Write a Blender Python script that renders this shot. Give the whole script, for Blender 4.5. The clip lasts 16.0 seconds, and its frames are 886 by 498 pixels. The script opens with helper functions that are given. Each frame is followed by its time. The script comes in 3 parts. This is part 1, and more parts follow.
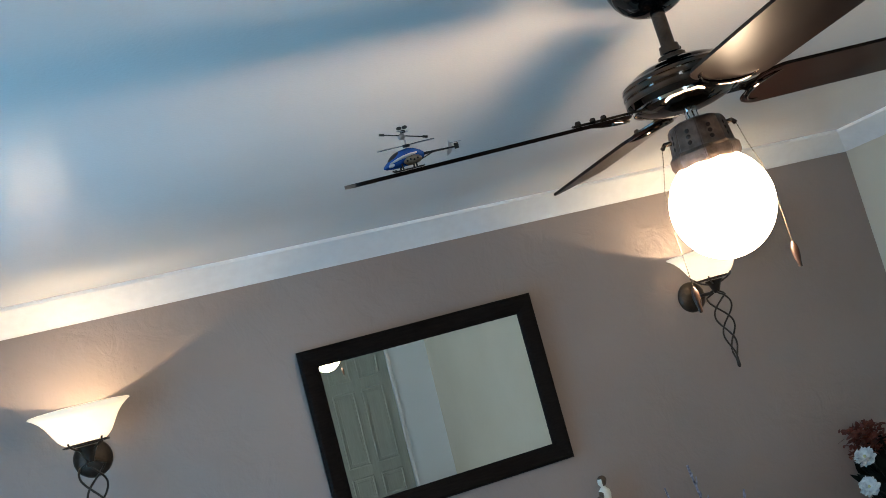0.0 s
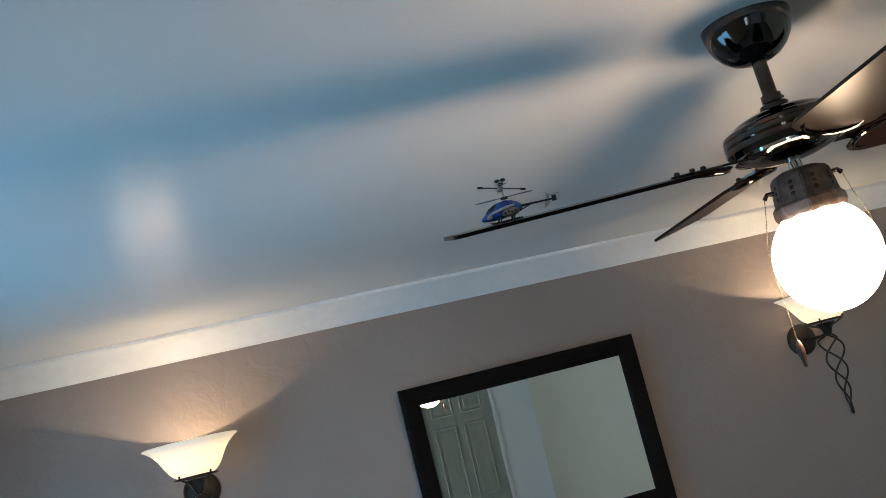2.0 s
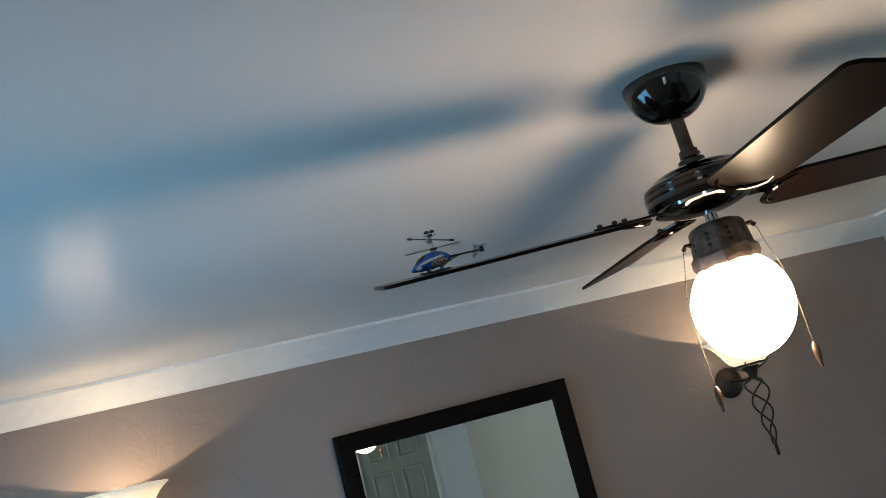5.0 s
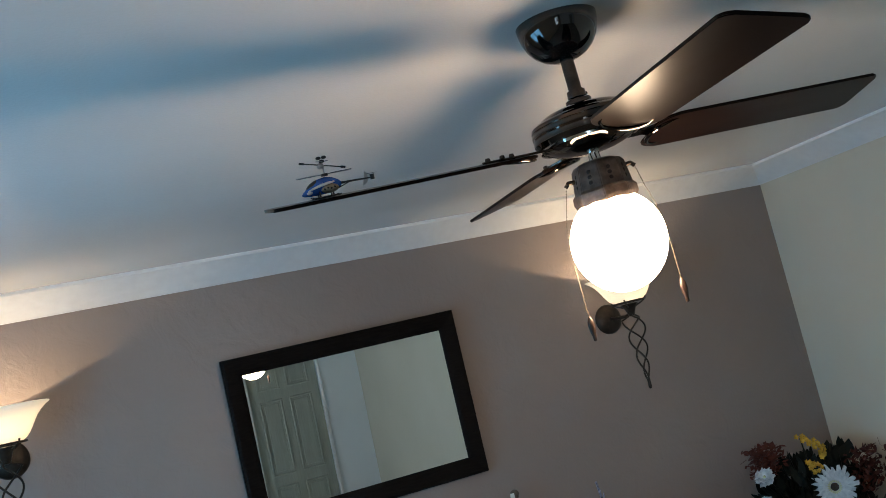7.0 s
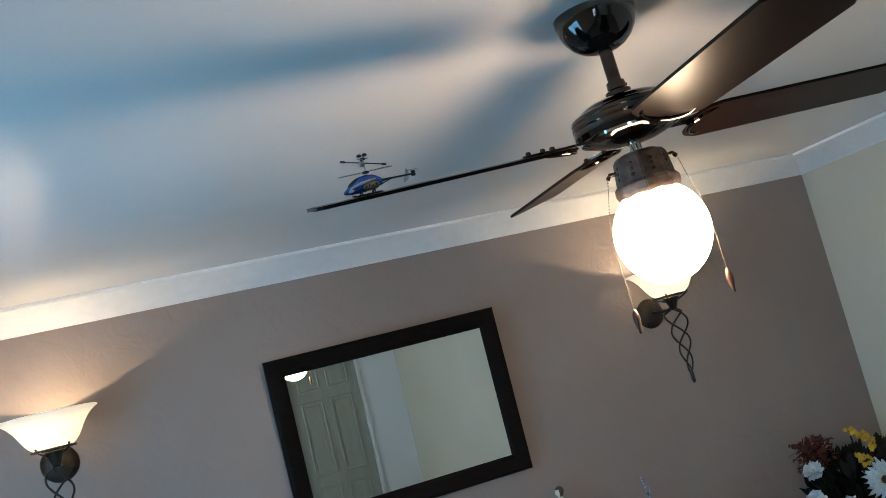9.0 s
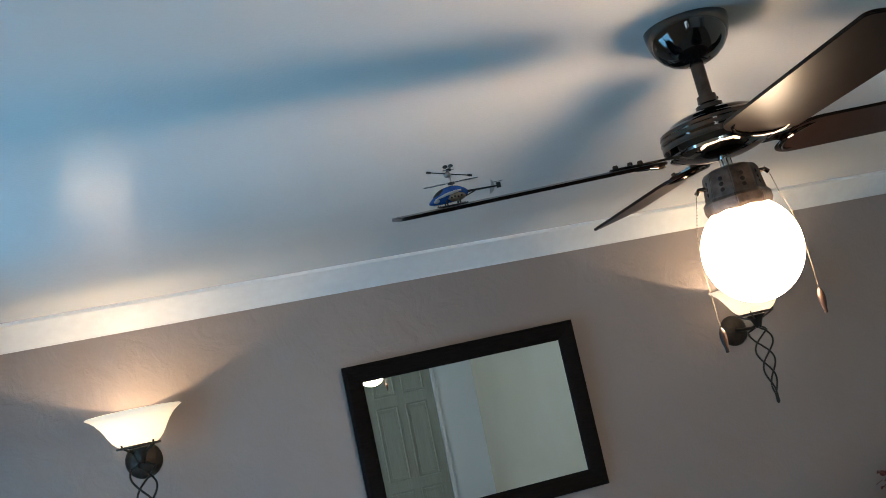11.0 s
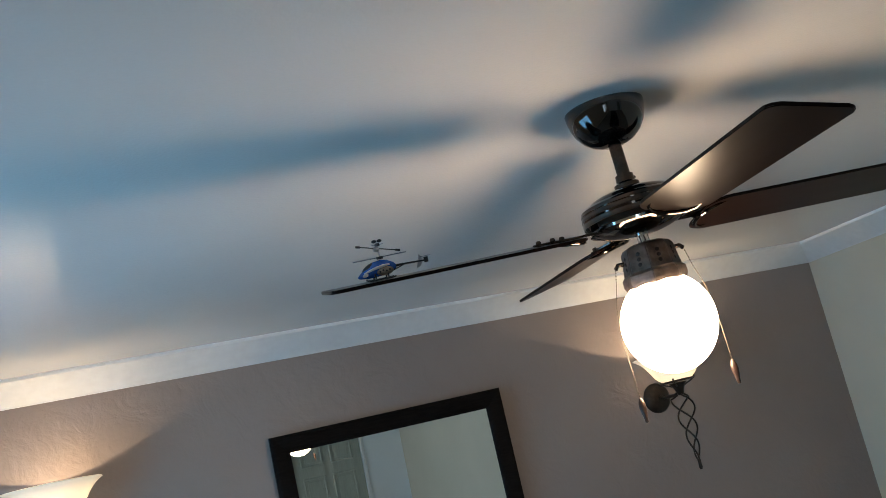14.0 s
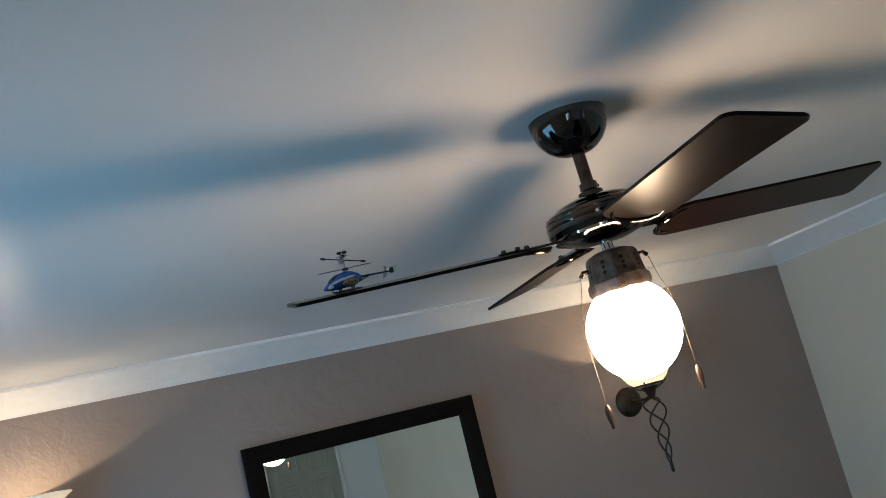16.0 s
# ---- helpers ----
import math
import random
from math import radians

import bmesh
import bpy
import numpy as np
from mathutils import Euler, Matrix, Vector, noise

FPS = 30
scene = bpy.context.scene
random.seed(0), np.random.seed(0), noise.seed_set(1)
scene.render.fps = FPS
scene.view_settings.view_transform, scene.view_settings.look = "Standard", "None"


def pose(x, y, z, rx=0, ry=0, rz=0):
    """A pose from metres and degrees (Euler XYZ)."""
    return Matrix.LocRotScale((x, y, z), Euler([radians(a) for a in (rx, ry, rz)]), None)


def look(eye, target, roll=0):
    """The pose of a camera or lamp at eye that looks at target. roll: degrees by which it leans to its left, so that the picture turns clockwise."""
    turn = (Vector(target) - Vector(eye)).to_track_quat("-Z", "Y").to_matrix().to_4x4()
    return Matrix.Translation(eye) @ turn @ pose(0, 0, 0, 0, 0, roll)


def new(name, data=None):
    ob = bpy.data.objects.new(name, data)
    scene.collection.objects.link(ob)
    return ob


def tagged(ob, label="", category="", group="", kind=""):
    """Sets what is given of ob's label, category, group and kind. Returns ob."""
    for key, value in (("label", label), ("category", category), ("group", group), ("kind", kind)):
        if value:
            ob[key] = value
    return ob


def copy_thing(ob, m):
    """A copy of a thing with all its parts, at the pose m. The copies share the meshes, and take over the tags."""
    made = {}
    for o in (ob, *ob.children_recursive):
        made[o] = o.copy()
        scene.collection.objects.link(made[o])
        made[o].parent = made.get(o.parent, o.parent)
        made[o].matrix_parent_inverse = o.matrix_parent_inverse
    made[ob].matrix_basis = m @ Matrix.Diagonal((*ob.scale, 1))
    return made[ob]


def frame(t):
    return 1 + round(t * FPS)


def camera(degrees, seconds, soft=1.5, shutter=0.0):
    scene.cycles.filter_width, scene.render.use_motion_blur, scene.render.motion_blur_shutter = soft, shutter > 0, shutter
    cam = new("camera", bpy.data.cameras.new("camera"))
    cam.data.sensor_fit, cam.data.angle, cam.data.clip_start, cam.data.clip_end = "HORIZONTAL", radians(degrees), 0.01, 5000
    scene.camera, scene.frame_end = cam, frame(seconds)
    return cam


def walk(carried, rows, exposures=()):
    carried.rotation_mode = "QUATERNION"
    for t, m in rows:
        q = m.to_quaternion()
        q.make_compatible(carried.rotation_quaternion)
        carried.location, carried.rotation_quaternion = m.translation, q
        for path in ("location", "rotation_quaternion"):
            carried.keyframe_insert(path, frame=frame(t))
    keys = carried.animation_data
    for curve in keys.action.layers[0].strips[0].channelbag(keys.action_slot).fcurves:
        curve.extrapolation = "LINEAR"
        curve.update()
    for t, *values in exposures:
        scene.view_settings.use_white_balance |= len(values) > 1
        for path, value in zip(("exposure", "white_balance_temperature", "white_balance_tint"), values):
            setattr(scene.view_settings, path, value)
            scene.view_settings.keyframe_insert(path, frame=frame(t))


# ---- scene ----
cam = camera(49.0, 16.0, soft=0.6)
PATH = [
    (0, (-0.963, -1.391, 1.819), (-0.32, 0.486, 2.067), -15.2),
    (0.5, (-0.946, -1.392, 1.822), (-0.316, 0.487, 2.086), -15.4),
    (1, (-0.943, -1.406, 1.829), (-0.317, 0.463, 2.168), -15.1),
    (1.5, (-0.954, -1.429, 1.841), (-0.458, 0.463, 2.258), -14.4),
    (2, (-0.954, -1.42, 1.843), (-0.498, 0.493, 2.206), -14.1),
    (2.5, (-0.947, -1.419, 1.841), (-0.419, 0.481, 2.171), -13.9),
    (3, (-0.944, -1.45, 1.84), (-0.382, 0.43, 2.224), -14.8),
    (3.2, (-0.951, -1.454, 1.844), (-0.392, 0.424, 2.247), -14.9),
    (5.5, (-0.942, -1.467, 1.844), (-0.32, 0.388, 2.256), -14.7),
    (6, (-0.929, -1.478, 1.841), (-0.242, 0.364, 2.21), -14.5),
    (6.5, (-0.936, -1.49, 1.828), (-0.19, 0.346, 2.098), -13.5),
    (7, (-0.952, -1.499, 1.824), (-0.187, 0.334, 2.059), -13.4),
    (7.5, (-0.957, -1.488, 1.805), (-0.213, 0.365, 1.915), -14.4),
    (7.7, (-0.98, -1.456, 1.819), (-0.232, 0.395, 1.936), -14.4),
    (8, (-0.965, -1.472, 1.81), (-0.238, 0.383, 1.982), -14.3),
    (8.5, (-0.965, -1.478, 1.814), (-0.256, 0.38, 2.024), -13.9),
    (9, (-0.962, -1.492, 1.82), (-0.265, 0.366, 2.072), -14.4),
    (9.5, (-0.955, -1.504, 1.822), (-0.301, 0.367, 2.092), -14.4),
    (9.7, (-0.956, -1.497, 1.821), (-0.338, 0.385, 2.098), -14.4),
    (11.8, (-0.986, -1.488, 1.831), (-0.44, 0.409, 2.155), -12.3),
    (12, (-0.989, -1.489, 1.829), (-0.423, 0.398, 2.17), -12.6),
    (12.5, (-0.977, -1.509, 1.829), (-0.362, 0.357, 2.203), -13.2),
    (13, (-0.979, -1.52, 1.829), (-0.323, 0.332, 2.202), -13.1),
    (13.5, (-0.976, -1.527, 1.834), (-0.281, 0.304, 2.241), -13.0),
    (14, (-0.978, -1.531, 1.833), (-0.271, 0.296, 2.236), -13.1),
    (14.5, (-0.974, -1.534, 1.832), (-0.287, 0.302, 2.229), -13.2),
    (15, (-0.975, -1.535, 1.833), (-0.275, 0.297, 2.225), -13.5),
    (15.5, (-0.968, -1.534, 1.832), (-0.225, 0.282, 2.219), -13.4),
    (16, (-0.963, -1.543, 1.836), (-0.207, 0.265, 2.238), -14.2),
]
walk(cam, [(t, look(e, a, r)) for t, e, a, r in PATH],
     exposures=[(0, 0.37), (1, 0.24), (1.5, 0.05), (2, -0.03), (3, -0.04), (5.5, -0.07), (6.5, 0.00), (7.5, -0.05), (8.5, 0.18), (9.5, 0.24), (12, 0.14), (13, 0.03), (14.5, -0.08), (16, -0.10)])

# ---- world and large lights ----
world = bpy.data.worlds.new("world")
scene.world = world
world.use_nodes = True
wn = world.node_tree
sky = wn.nodes.new("ShaderNodeTexSky")
sky.sky_type = "NISHITA"
sky.sun_disc = False
sky.sun_elevation = radians(28)
sky.sun_rotation = radians(80)
wn.links.new(sky.outputs[0], wn.nodes["Background"].inputs[0])
wn.nodes["Background"].inputs[1].default_value = 0.1

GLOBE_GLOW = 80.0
WINDOW_WATTS = 32.0
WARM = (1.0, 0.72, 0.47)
SKY_BLUE = (0.22, 0.60, 1.0)

# The lamp at y -3.95 is an added fill that brightens the mirrored end.
for wy, share, tint in ((0.45, 1.0, SKY_BLUE), (-3.95, 0.95, (0.64, 0.84, 1.0))):
    area_lamp = new("window_daylight", bpy.data.lights.new("window_daylight", "AREA"))
    area_lamp.data.shape, area_lamp.data.size, area_lamp.data.size_y = "RECTANGLE", 1.5, 1.2
    area_lamp.data.energy, area_lamp.data.color = WINDOW_WATTS * share, tint
    area_lamp.matrix_world = look((-2.33, wy, 1.42), (-1.0, wy, 1.10))


# ---- materials ----
def mat(name):
    m = bpy.data.materials.new(name)
    m.use_nodes = True
    t = m.node_tree
    return m, t.nodes, t.links, t.nodes["Principled BSDF"]


def surface(name, dark, light, scale, rough=0.5, metal=0.0, bump=0.0, bump_scale=None, detail=6.0, stretch=(1, 1, 1), spec=0.5, coat=0.0, stain=0.12):
    """A painted, wooden or metal surface: two colours mixed by a noise, slow stains over it, fine relief."""
    m, n, l, b = mat(name)
    tc = n.new("ShaderNodeTexCoord")
    mp = n.new("ShaderNodeMapping")
    mp.inputs["Scale"].default_value = stretch
    l.new(tc.outputs["Object"], mp.inputs[0])
    fine = n.new("ShaderNodeTexNoise")
    fine.inputs["Scale"].default_value, fine.inputs["Detail"].default_value = scale, detail
    l.new(mp.outputs[0], fine.inputs["Vector"])
    ramp = n.new("ShaderNodeMix")
    ramp.data_type = "RGBA"
    ramp.inputs["A"].default_value, ramp.inputs["B"].default_value = (*dark, 1), (*light, 1)
    sharp = n.new("ShaderNodeMapRange")
    sharp.inputs["From Min"].default_value, sharp.inputs["From Max"].default_value = 0.3, 0.7
    l.new(fine.outputs[0], sharp.inputs[0])
    l.new(sharp.outputs[0], ramp.inputs["Factor"])
    slow = n.new("ShaderNodeTexNoise")
    slow.inputs["Scale"].default_value = scale * 0.13
    l.new(mp.outputs[0], slow.inputs["Vector"])
    tone = n.new("ShaderNodeMapRange")
    tone.inputs["From Min"].default_value, tone.inputs["From Max"].default_value = 0.3, 0.7
    tone.inputs["To Min"].default_value, tone.inputs["To Max"].default_value = 1 - stain, 1.0
    l.new(slow.outputs[0], tone.inputs[0])
    mul = n.new("ShaderNodeMix")
    mul.data_type, mul.blend_type = "RGBA", "MULTIPLY"
    mul.inputs["Factor"].default_value = 1
    l.new(ramp.outputs["Result"], mul.inputs["A"])
    l.new(tone.outputs[0], mul.inputs["B"])
    l.new(mul.outputs["Result"], b.inputs["Base Color"])
    gloss = n.new("ShaderNodeMapRange")
    gloss.inputs["To Min"].default_value, gloss.inputs["To Max"].default_value = rough * 0.85, min(1, rough * 1.15)
    l.new(fine.outputs[0], gloss.inputs[0])
    l.new(gloss.outputs[0], b.inputs["Roughness"])
    b.inputs["Metallic"].default_value = metal
    b.inputs["Specular IOR Level"].default_value = spec
    b.inputs["Coat Weight"].default_value = coat
    b.inputs["Coat Roughness"].default_value = 0.08
    if bump:
        rel = n.new("ShaderNodeTexNoise")
        rel.inputs["Scale"].default_value, rel.inputs["Detail"].default_value = bump_scale or scale, 4
        l.new(mp.outputs[0], rel.inputs["Vector"])
        bp = n.new("ShaderNodeBump")
        bp.inputs["Strength"].default_value, bp.inputs["Distance"].default_value = bump, 0.004
        l.new(rel.outputs[0], bp.inputs["Height"])
        l.new(bp.outputs[0], b.inputs["Normal"])
    return m


def plaster_paint(name, dark, light, rough, relief, swirl=7.0, grain=160.0, spec=0.5, stipple=None):
    """Emulsion over hand-worked plaster: long curling trowel marks, a fine grain, slow unevenness."""
    m, n, l, b = mat(name)
    tc = n.new("ShaderNodeTexCoord")
    warp = n.new("ShaderNodeTexNoise")
    warp.inputs["Scale"].default_value, warp.inputs["Detail"].default_value = swirl, 5
    warp.inputs["Distortion"].default_value = 1.1
    l.new(tc.outputs["Object"], warp.inputs["Vector"])
    fine = n.new("ShaderNodeTexNoise")
    fine.inputs["Scale"].default_value, fine.inputs["Detail"].default_value = grain, 3
    l.new(tc.outputs["Object"], fine.inputs["Vector"])
    slow = n.new("ShaderNodeTexNoise")
    slow.inputs["Scale"].default_value, slow.inputs["Detail"].default_value = 1.3, 4
    l.new(tc.outputs["Object"], slow.inputs["Vector"])
    mix = n.new("ShaderNodeMix")
    mix.data_type = "RGBA"
    mix.inputs["A"].default_value, mix.inputs["B"].default_value = (*dark, 1), (*light, 1)
    sharp = n.new("ShaderNodeMapRange")
    sharp.inputs["From Min"].default_value, sharp.inputs["From Max"].default_value = 0.3, 0.7
    l.new(slow.outputs[0], sharp.inputs[0])
    l.new(sharp.outputs[0], mix.inputs["Factor"])
    l.new(mix.outputs["Result"], b.inputs["Base Color"])
    b.inputs["Roughness"].default_value = rough
    b.inputs["Specular IOR Level"].default_value = spec
    first = n.new("ShaderNodeBump")
    first.inputs["Strength"].default_value, first.inputs["Distance"].default_value = relief, 0.012
    l.new(warp.outputs[0], first.inputs["Height"])
    second = n.new("ShaderNodeBump")
    second.inputs["Strength"].default_value, second.inputs["Distance"].default_value = stipple or relief, 0.0015
    l.new(fine.outputs[0], second.inputs["Height"])
    l.new(first.outputs[0], second.inputs["Normal"])
    l.new(second.outputs[0], b.inputs["Normal"])
    return m


def plain(name, colour, rough=0.4, metal=0.0):
    m, n, l, b = mat(name)
    b.inputs["Base Color"].default_value = (*colour, 1)
    b.inputs["Roughness"].default_value, b.inputs["Metallic"].default_value = rough, metal
    return m


def glass(name, colour, rough=0.0, ior=1.45):
    m, n, l, b = mat(name)
    b.inputs["Base Color"].default_value = (*colour, 1)
    b.inputs["Roughness"].default_value, b.inputs["IOR"].default_value = rough, ior
    b.inputs["Transmission Weight"].default_value = 1
    return m


def opal(name):
    """White opal glass: light spreads through it, and it has a soft gloss. A weak glow of its own is added to the
    bulb's light.
    """
    m, n, l, b = mat(name)
    b.inputs["Base Color"].default_value = (0.86, 0.82, 0.74, 1)
    b.inputs["Roughness"].default_value = 0.25
    b.inputs["Emission Color"].default_value = (1.0, 0.87, 0.69, 1)
    b.inputs["Emission Strength"].default_value = 0.40
    tr = n.new("ShaderNodeBsdfTranslucent")
    tr.inputs[0].default_value = (0.95, 0.90, 0.80, 1)
    mix = n.new("ShaderNodeMixShader")
    mix.inputs[0].default_value = 0.36
    l.new(b.outputs[0], mix.inputs[1])
    l.new(tr.outputs[0], mix.inputs[2])
    l.new(mix.outputs[0], n["Material Output"].inputs[0])
    return m


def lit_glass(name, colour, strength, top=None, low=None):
    """Lit frosted glass; between the heights top and low the glow is made stronger downwards."""
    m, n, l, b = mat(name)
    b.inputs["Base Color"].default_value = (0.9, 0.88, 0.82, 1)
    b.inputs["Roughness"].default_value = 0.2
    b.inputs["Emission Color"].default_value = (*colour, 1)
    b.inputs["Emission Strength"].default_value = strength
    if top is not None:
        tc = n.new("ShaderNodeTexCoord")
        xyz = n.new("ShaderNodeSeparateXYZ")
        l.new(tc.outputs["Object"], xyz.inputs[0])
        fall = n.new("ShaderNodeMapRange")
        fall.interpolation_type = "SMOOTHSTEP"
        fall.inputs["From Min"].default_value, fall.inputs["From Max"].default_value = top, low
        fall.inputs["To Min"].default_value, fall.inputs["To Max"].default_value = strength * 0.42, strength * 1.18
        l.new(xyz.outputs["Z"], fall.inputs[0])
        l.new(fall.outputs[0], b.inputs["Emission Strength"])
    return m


M_WALL = plaster_paint("taupe_wall_paint", (0.270, 0.219, 0.200), (0.318, 0.260, 0.238), 0.45, 0.46, swirl=9.0, grain=75.0, stipple=0.6)
M_SIDE = plaster_paint("cream_wall_paint", (0.62, 0.555, 0.44), (0.67, 0.60, 0.485), 0.6, 0.12)
M_BACK = plaster_paint("pale_blue_wall_paint", (0.78, 0.81, 0.82), (0.82, 0.85, 0.86), 0.5, 0.1)
M_CEIL = plaster_paint("satin_ceiling_paint", (0.61, 0.60, 0.575), (0.67, 0.66, 0.635), 0.14, 0.04, swirl=3.5, grain=150.0, spec=0.19, stipple=0.24)
M_COVE = surface("white_coving_paint", (0.81, 0.80, 0.79), (0.86, 0.855, 0.845), 30, 0.5, bump=0.15, bump_scale=60, stain=0.06)
# Floor out of view; this tone sets how much light bounces to the ceiling.
M_FLOOR = surface("beige_carpet", (0.19, 0.175, 0.155), (0.27, 0.245, 0.22), 90, 0.95, bump=0.6, bump_scale=300)
# White door gloss darkened: the shade it stands in is part of the colour.
M_DOOR = surface("shaded_door_gloss", (0.38, 0.39, 0.33), (0.44, 0.45, 0.38), 12, 0.35, bump=0.1, bump_scale=30, stretch=(6, 6, 0.6))
M_TRIM = surface("white_trim_gloss", (0.76, 0.76, 0.74), (0.82, 0.82, 0.80), 18, 0.35)
M_BLACKCHROME = surface("black_nickel", (0.003, 0.0025, 0.0022), (0.006, 0.005, 0.0045), 25, 0.035, metal=0.0, coat=0.0, spec=0.85, stain=0.2)
M_SMOKE = surface("smoked_chrome", (0.075, 0.058, 0.048), (0.11, 0.088, 0.075), 14, 0.06, metal=1.0, stain=0.15)
M_GUNMETAL = surface("gunmetal", (0.055, 0.044, 0.038), (0.095, 0.076, 0.066), 40, 0.24, metal=1.0, stain=0.25)
M_CAST = surface("worn_bronze_casting", (0.10, 0.070, 0.056), (0.25, 0.185, 0.15), 55, 0.42, metal=0.7, bump=0.3, bump_scale=120, stain=0.35)
M_CHROME = surface("chrome", (0.60, 0.59, 0.57), (0.70, 0.69, 0.67), 30, 0.10, metal=1.0)
M_BRASS = surface("aged_brass_chain", (0.03, 0.024, 0.014), (0.06, 0.046, 0.026), 60, 0.4, metal=0.5)
M_BLADE = surface("dark_walnut_veneer", (0.0052, 0.0026, 0.0020), (0.0082, 0.0040, 0.0030), 5, 0.30, stretch=(0.7, 6, 6), spec=0.07, detail=2.0)
M_IRON = surface("bronzed_iron", (0.022, 0.016, 0.012), (0.050, 0.036, 0.026), 45, 0.42, metal=0.55, bump=0.25, bump_scale=90)
M_FRAME = surface("black_brown_mirror_wood", (0.006, 0.0045, 0.004), (0.012, 0.009, 0.008), 20, 0.55, bump=0.12, bump_scale=40, stretch=(1, 8, 8), spec=0.06)
M_OPAL = opal("opal_glass")
# Glow graded by height, to give the walls more light and the ceiling less.
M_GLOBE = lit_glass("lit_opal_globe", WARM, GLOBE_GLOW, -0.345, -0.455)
M_MIRROR = plain("mirror_silver", (0.93, 0.95, 0.93), 0.0, 1.0)
M_PANE = glass("window_glass", (1, 1, 1))
M_CRYSTAL = glass("clear_crystal", (0.97, 0.97, 1.0), 0.0, 1.52)
M_MANTEL = surface("ivory_mantel_paint", (0.66, 0.62, 0.53), (0.74, 0.70, 0.62), 22, 0.4, bump=0.08)
M_EBONY = surface("black_polished_resin", (0.004, 0.004, 0.006), (0.011, 0.011, 0.015), 30, 0.36, bump=0.2, bump_scale=50, spec=0.22)
M_KNOB = surface("dark_turned_wood", (0.014, 0.008, 0.006), (0.03, 0.016, 0.011), 60, 0.35, spec=0.25)
M_RESIN = surface("ivory_resin", (0.62, 0.58, 0.50), (0.76, 0.73, 0.66), 40, 0.6, bump=0.2)
M_RESIN_DARK = surface("brown_resin", (0.05, 0.034, 0.022), (0.11, 0.074, 0.048), 60, 0.6)
M_SILVERTWIG = surface("silver_glitter_twig", (0.04, 0.042, 0.075), (0.42, 0.45, 0.60), 110, 0.3, metal=0.35, bump=0.6, bump_scale=260)
M_PETAL = surface("white_silk_petal", (0.40, 0.47, 0.52), (0.66, 0.71, 0.73), 60, 0.7, stain=0.2)
M_FLORET = surface("pale_floret", (0.42, 0.44, 0.24), (0.60, 0.60, 0.36), 120, 0.7)
M_EYE = surface("dark_flower_centre", (0.02, 0.012, 0.008), (0.06, 0.035, 0.02), 200, 0.8, bump=0.6)
M_RED = surface("rust_silk_leaf", (0.055, 0.010, 0.006), (0.125, 0.024, 0.013), 30, 0.7)
M_YELLOW = surface("yellow_silk_blossom", (0.55, 0.30, 0.02), (0.72, 0.46, 0.05), 50, 0.7)
M_LEAF = surface("dark_silk_leaf", (0.003, 0.005, 0.004), (0.010, 0.013, 0.008), 30, 0.6, spec=0.2)
M_BLUE = surface("blue_plastic_canopy", (0.02, 0.09, 0.40), (0.05, 0.17, 0.60), 40, 0.2, coat=0.6)
M_WHITE = surface("white_plastic", (0.62, 0.65, 0.68), (0.74, 0.76, 0.78), 40, 0.3)
M_BLACK = surface("black_plastic", (0.012, 0.012, 0.013), (0.03, 0.03, 0.032), 60, 0.4)
M_ALU = surface("brushed_aluminium", (0.36, 0.36, 0.37), (0.50, 0.50, 0.51), 60, 0.3, metal=1.0)
M_FRAMEWORK = surface("bronze_grey_metal", (0.20, 0.17, 0.13), (0.36, 0.32, 0.26), 80, 0.38, metal=0.6)
M_ROTOR = surface("smoky_rotor_plastic", (0.05, 0.07, 0.10), (0.10, 0.13, 0.18), 30, 0.35)


# ---- mesh helpers ----
def finish(bm, name, material, smooth=True, angle=40):
    bmesh.ops.recalc_face_normals(bm, faces=bm.faces)
    me = bpy.data.meshes.new(name)
    bm.to_mesh(me)
    bm.free()
    me.materials.append(material)
    if smooth:
        me.polygons.foreach_set("use_smooth", [True] * len(me.polygons))
        me.set_sharp_from_angle(angle=radians(angle))
    return me


def part(name, bm, material, parent=None, label="", smooth=True, angle=40):
    ob = new(name, finish(bm, name, material, smooth, angle))
    if parent is not None:
        ob.parent = parent
    if label:
        ob["label"] = label
    return ob


def box(x0, x1, y0, y1, z0, z1, bevel=0.0, bm=None, seg=2):
    own = bmesh.new()
    bmesh.ops.create_cube(own, size=1, matrix=Matrix.LocRotScale(((x0 + x1) / 2, (y0 + y1) / 2, (z0 + z1) / 2), None, (x1 - x0, y1 - y0, z1 - z0)))
    if bevel:
        bmesh.ops.bevel(own, geom=own.edges[:], offset=bevel, segments=seg, affect="EDGES", profile=0.5)
    return own if bm is None else merge(bm, own)


def merge(bm, other, m=None):
    if m is not None:
        other.transform(m)
    me = bpy.data.meshes.new("tmp")
    other.to_mesh(me)
    other.free()
    bm.from_mesh(me)
    bpy.data.meshes.remove(me)
    return bm


def lathe(profile, seg=48, closed=False):
    """Turns (radius, z) pairs about z."""
    bm = bmesh.new()
    rings = []
    for r, z in profile:
        if r < 1e-6:
            rings.append([bm.verts.new((0, 0, z))])
        else:
            rings.append([bm.verts.new((r * math.cos(2 * math.pi * i / seg), r * math.sin(2 * math.pi * i / seg), z)) for i in range(seg)])
    pairs = list(zip(rings, rings[1:])) + ([(rings[-1], rings[0])] if closed else [])
    for a, b in pairs:
        for i in range(seg):
            j = (i + 1) % seg
            if len(a) == 1 and len(b) == 1:
                continue
            if len(a) == 1:
                bm.faces.new((a[0], b[i], b[j]))
            elif len(b) == 1:
                bm.faces.new((a[i], a[j], b[0]))
            else:
                bm.faces.new((a[i], a[j], b[j], b[i]))
    return bm


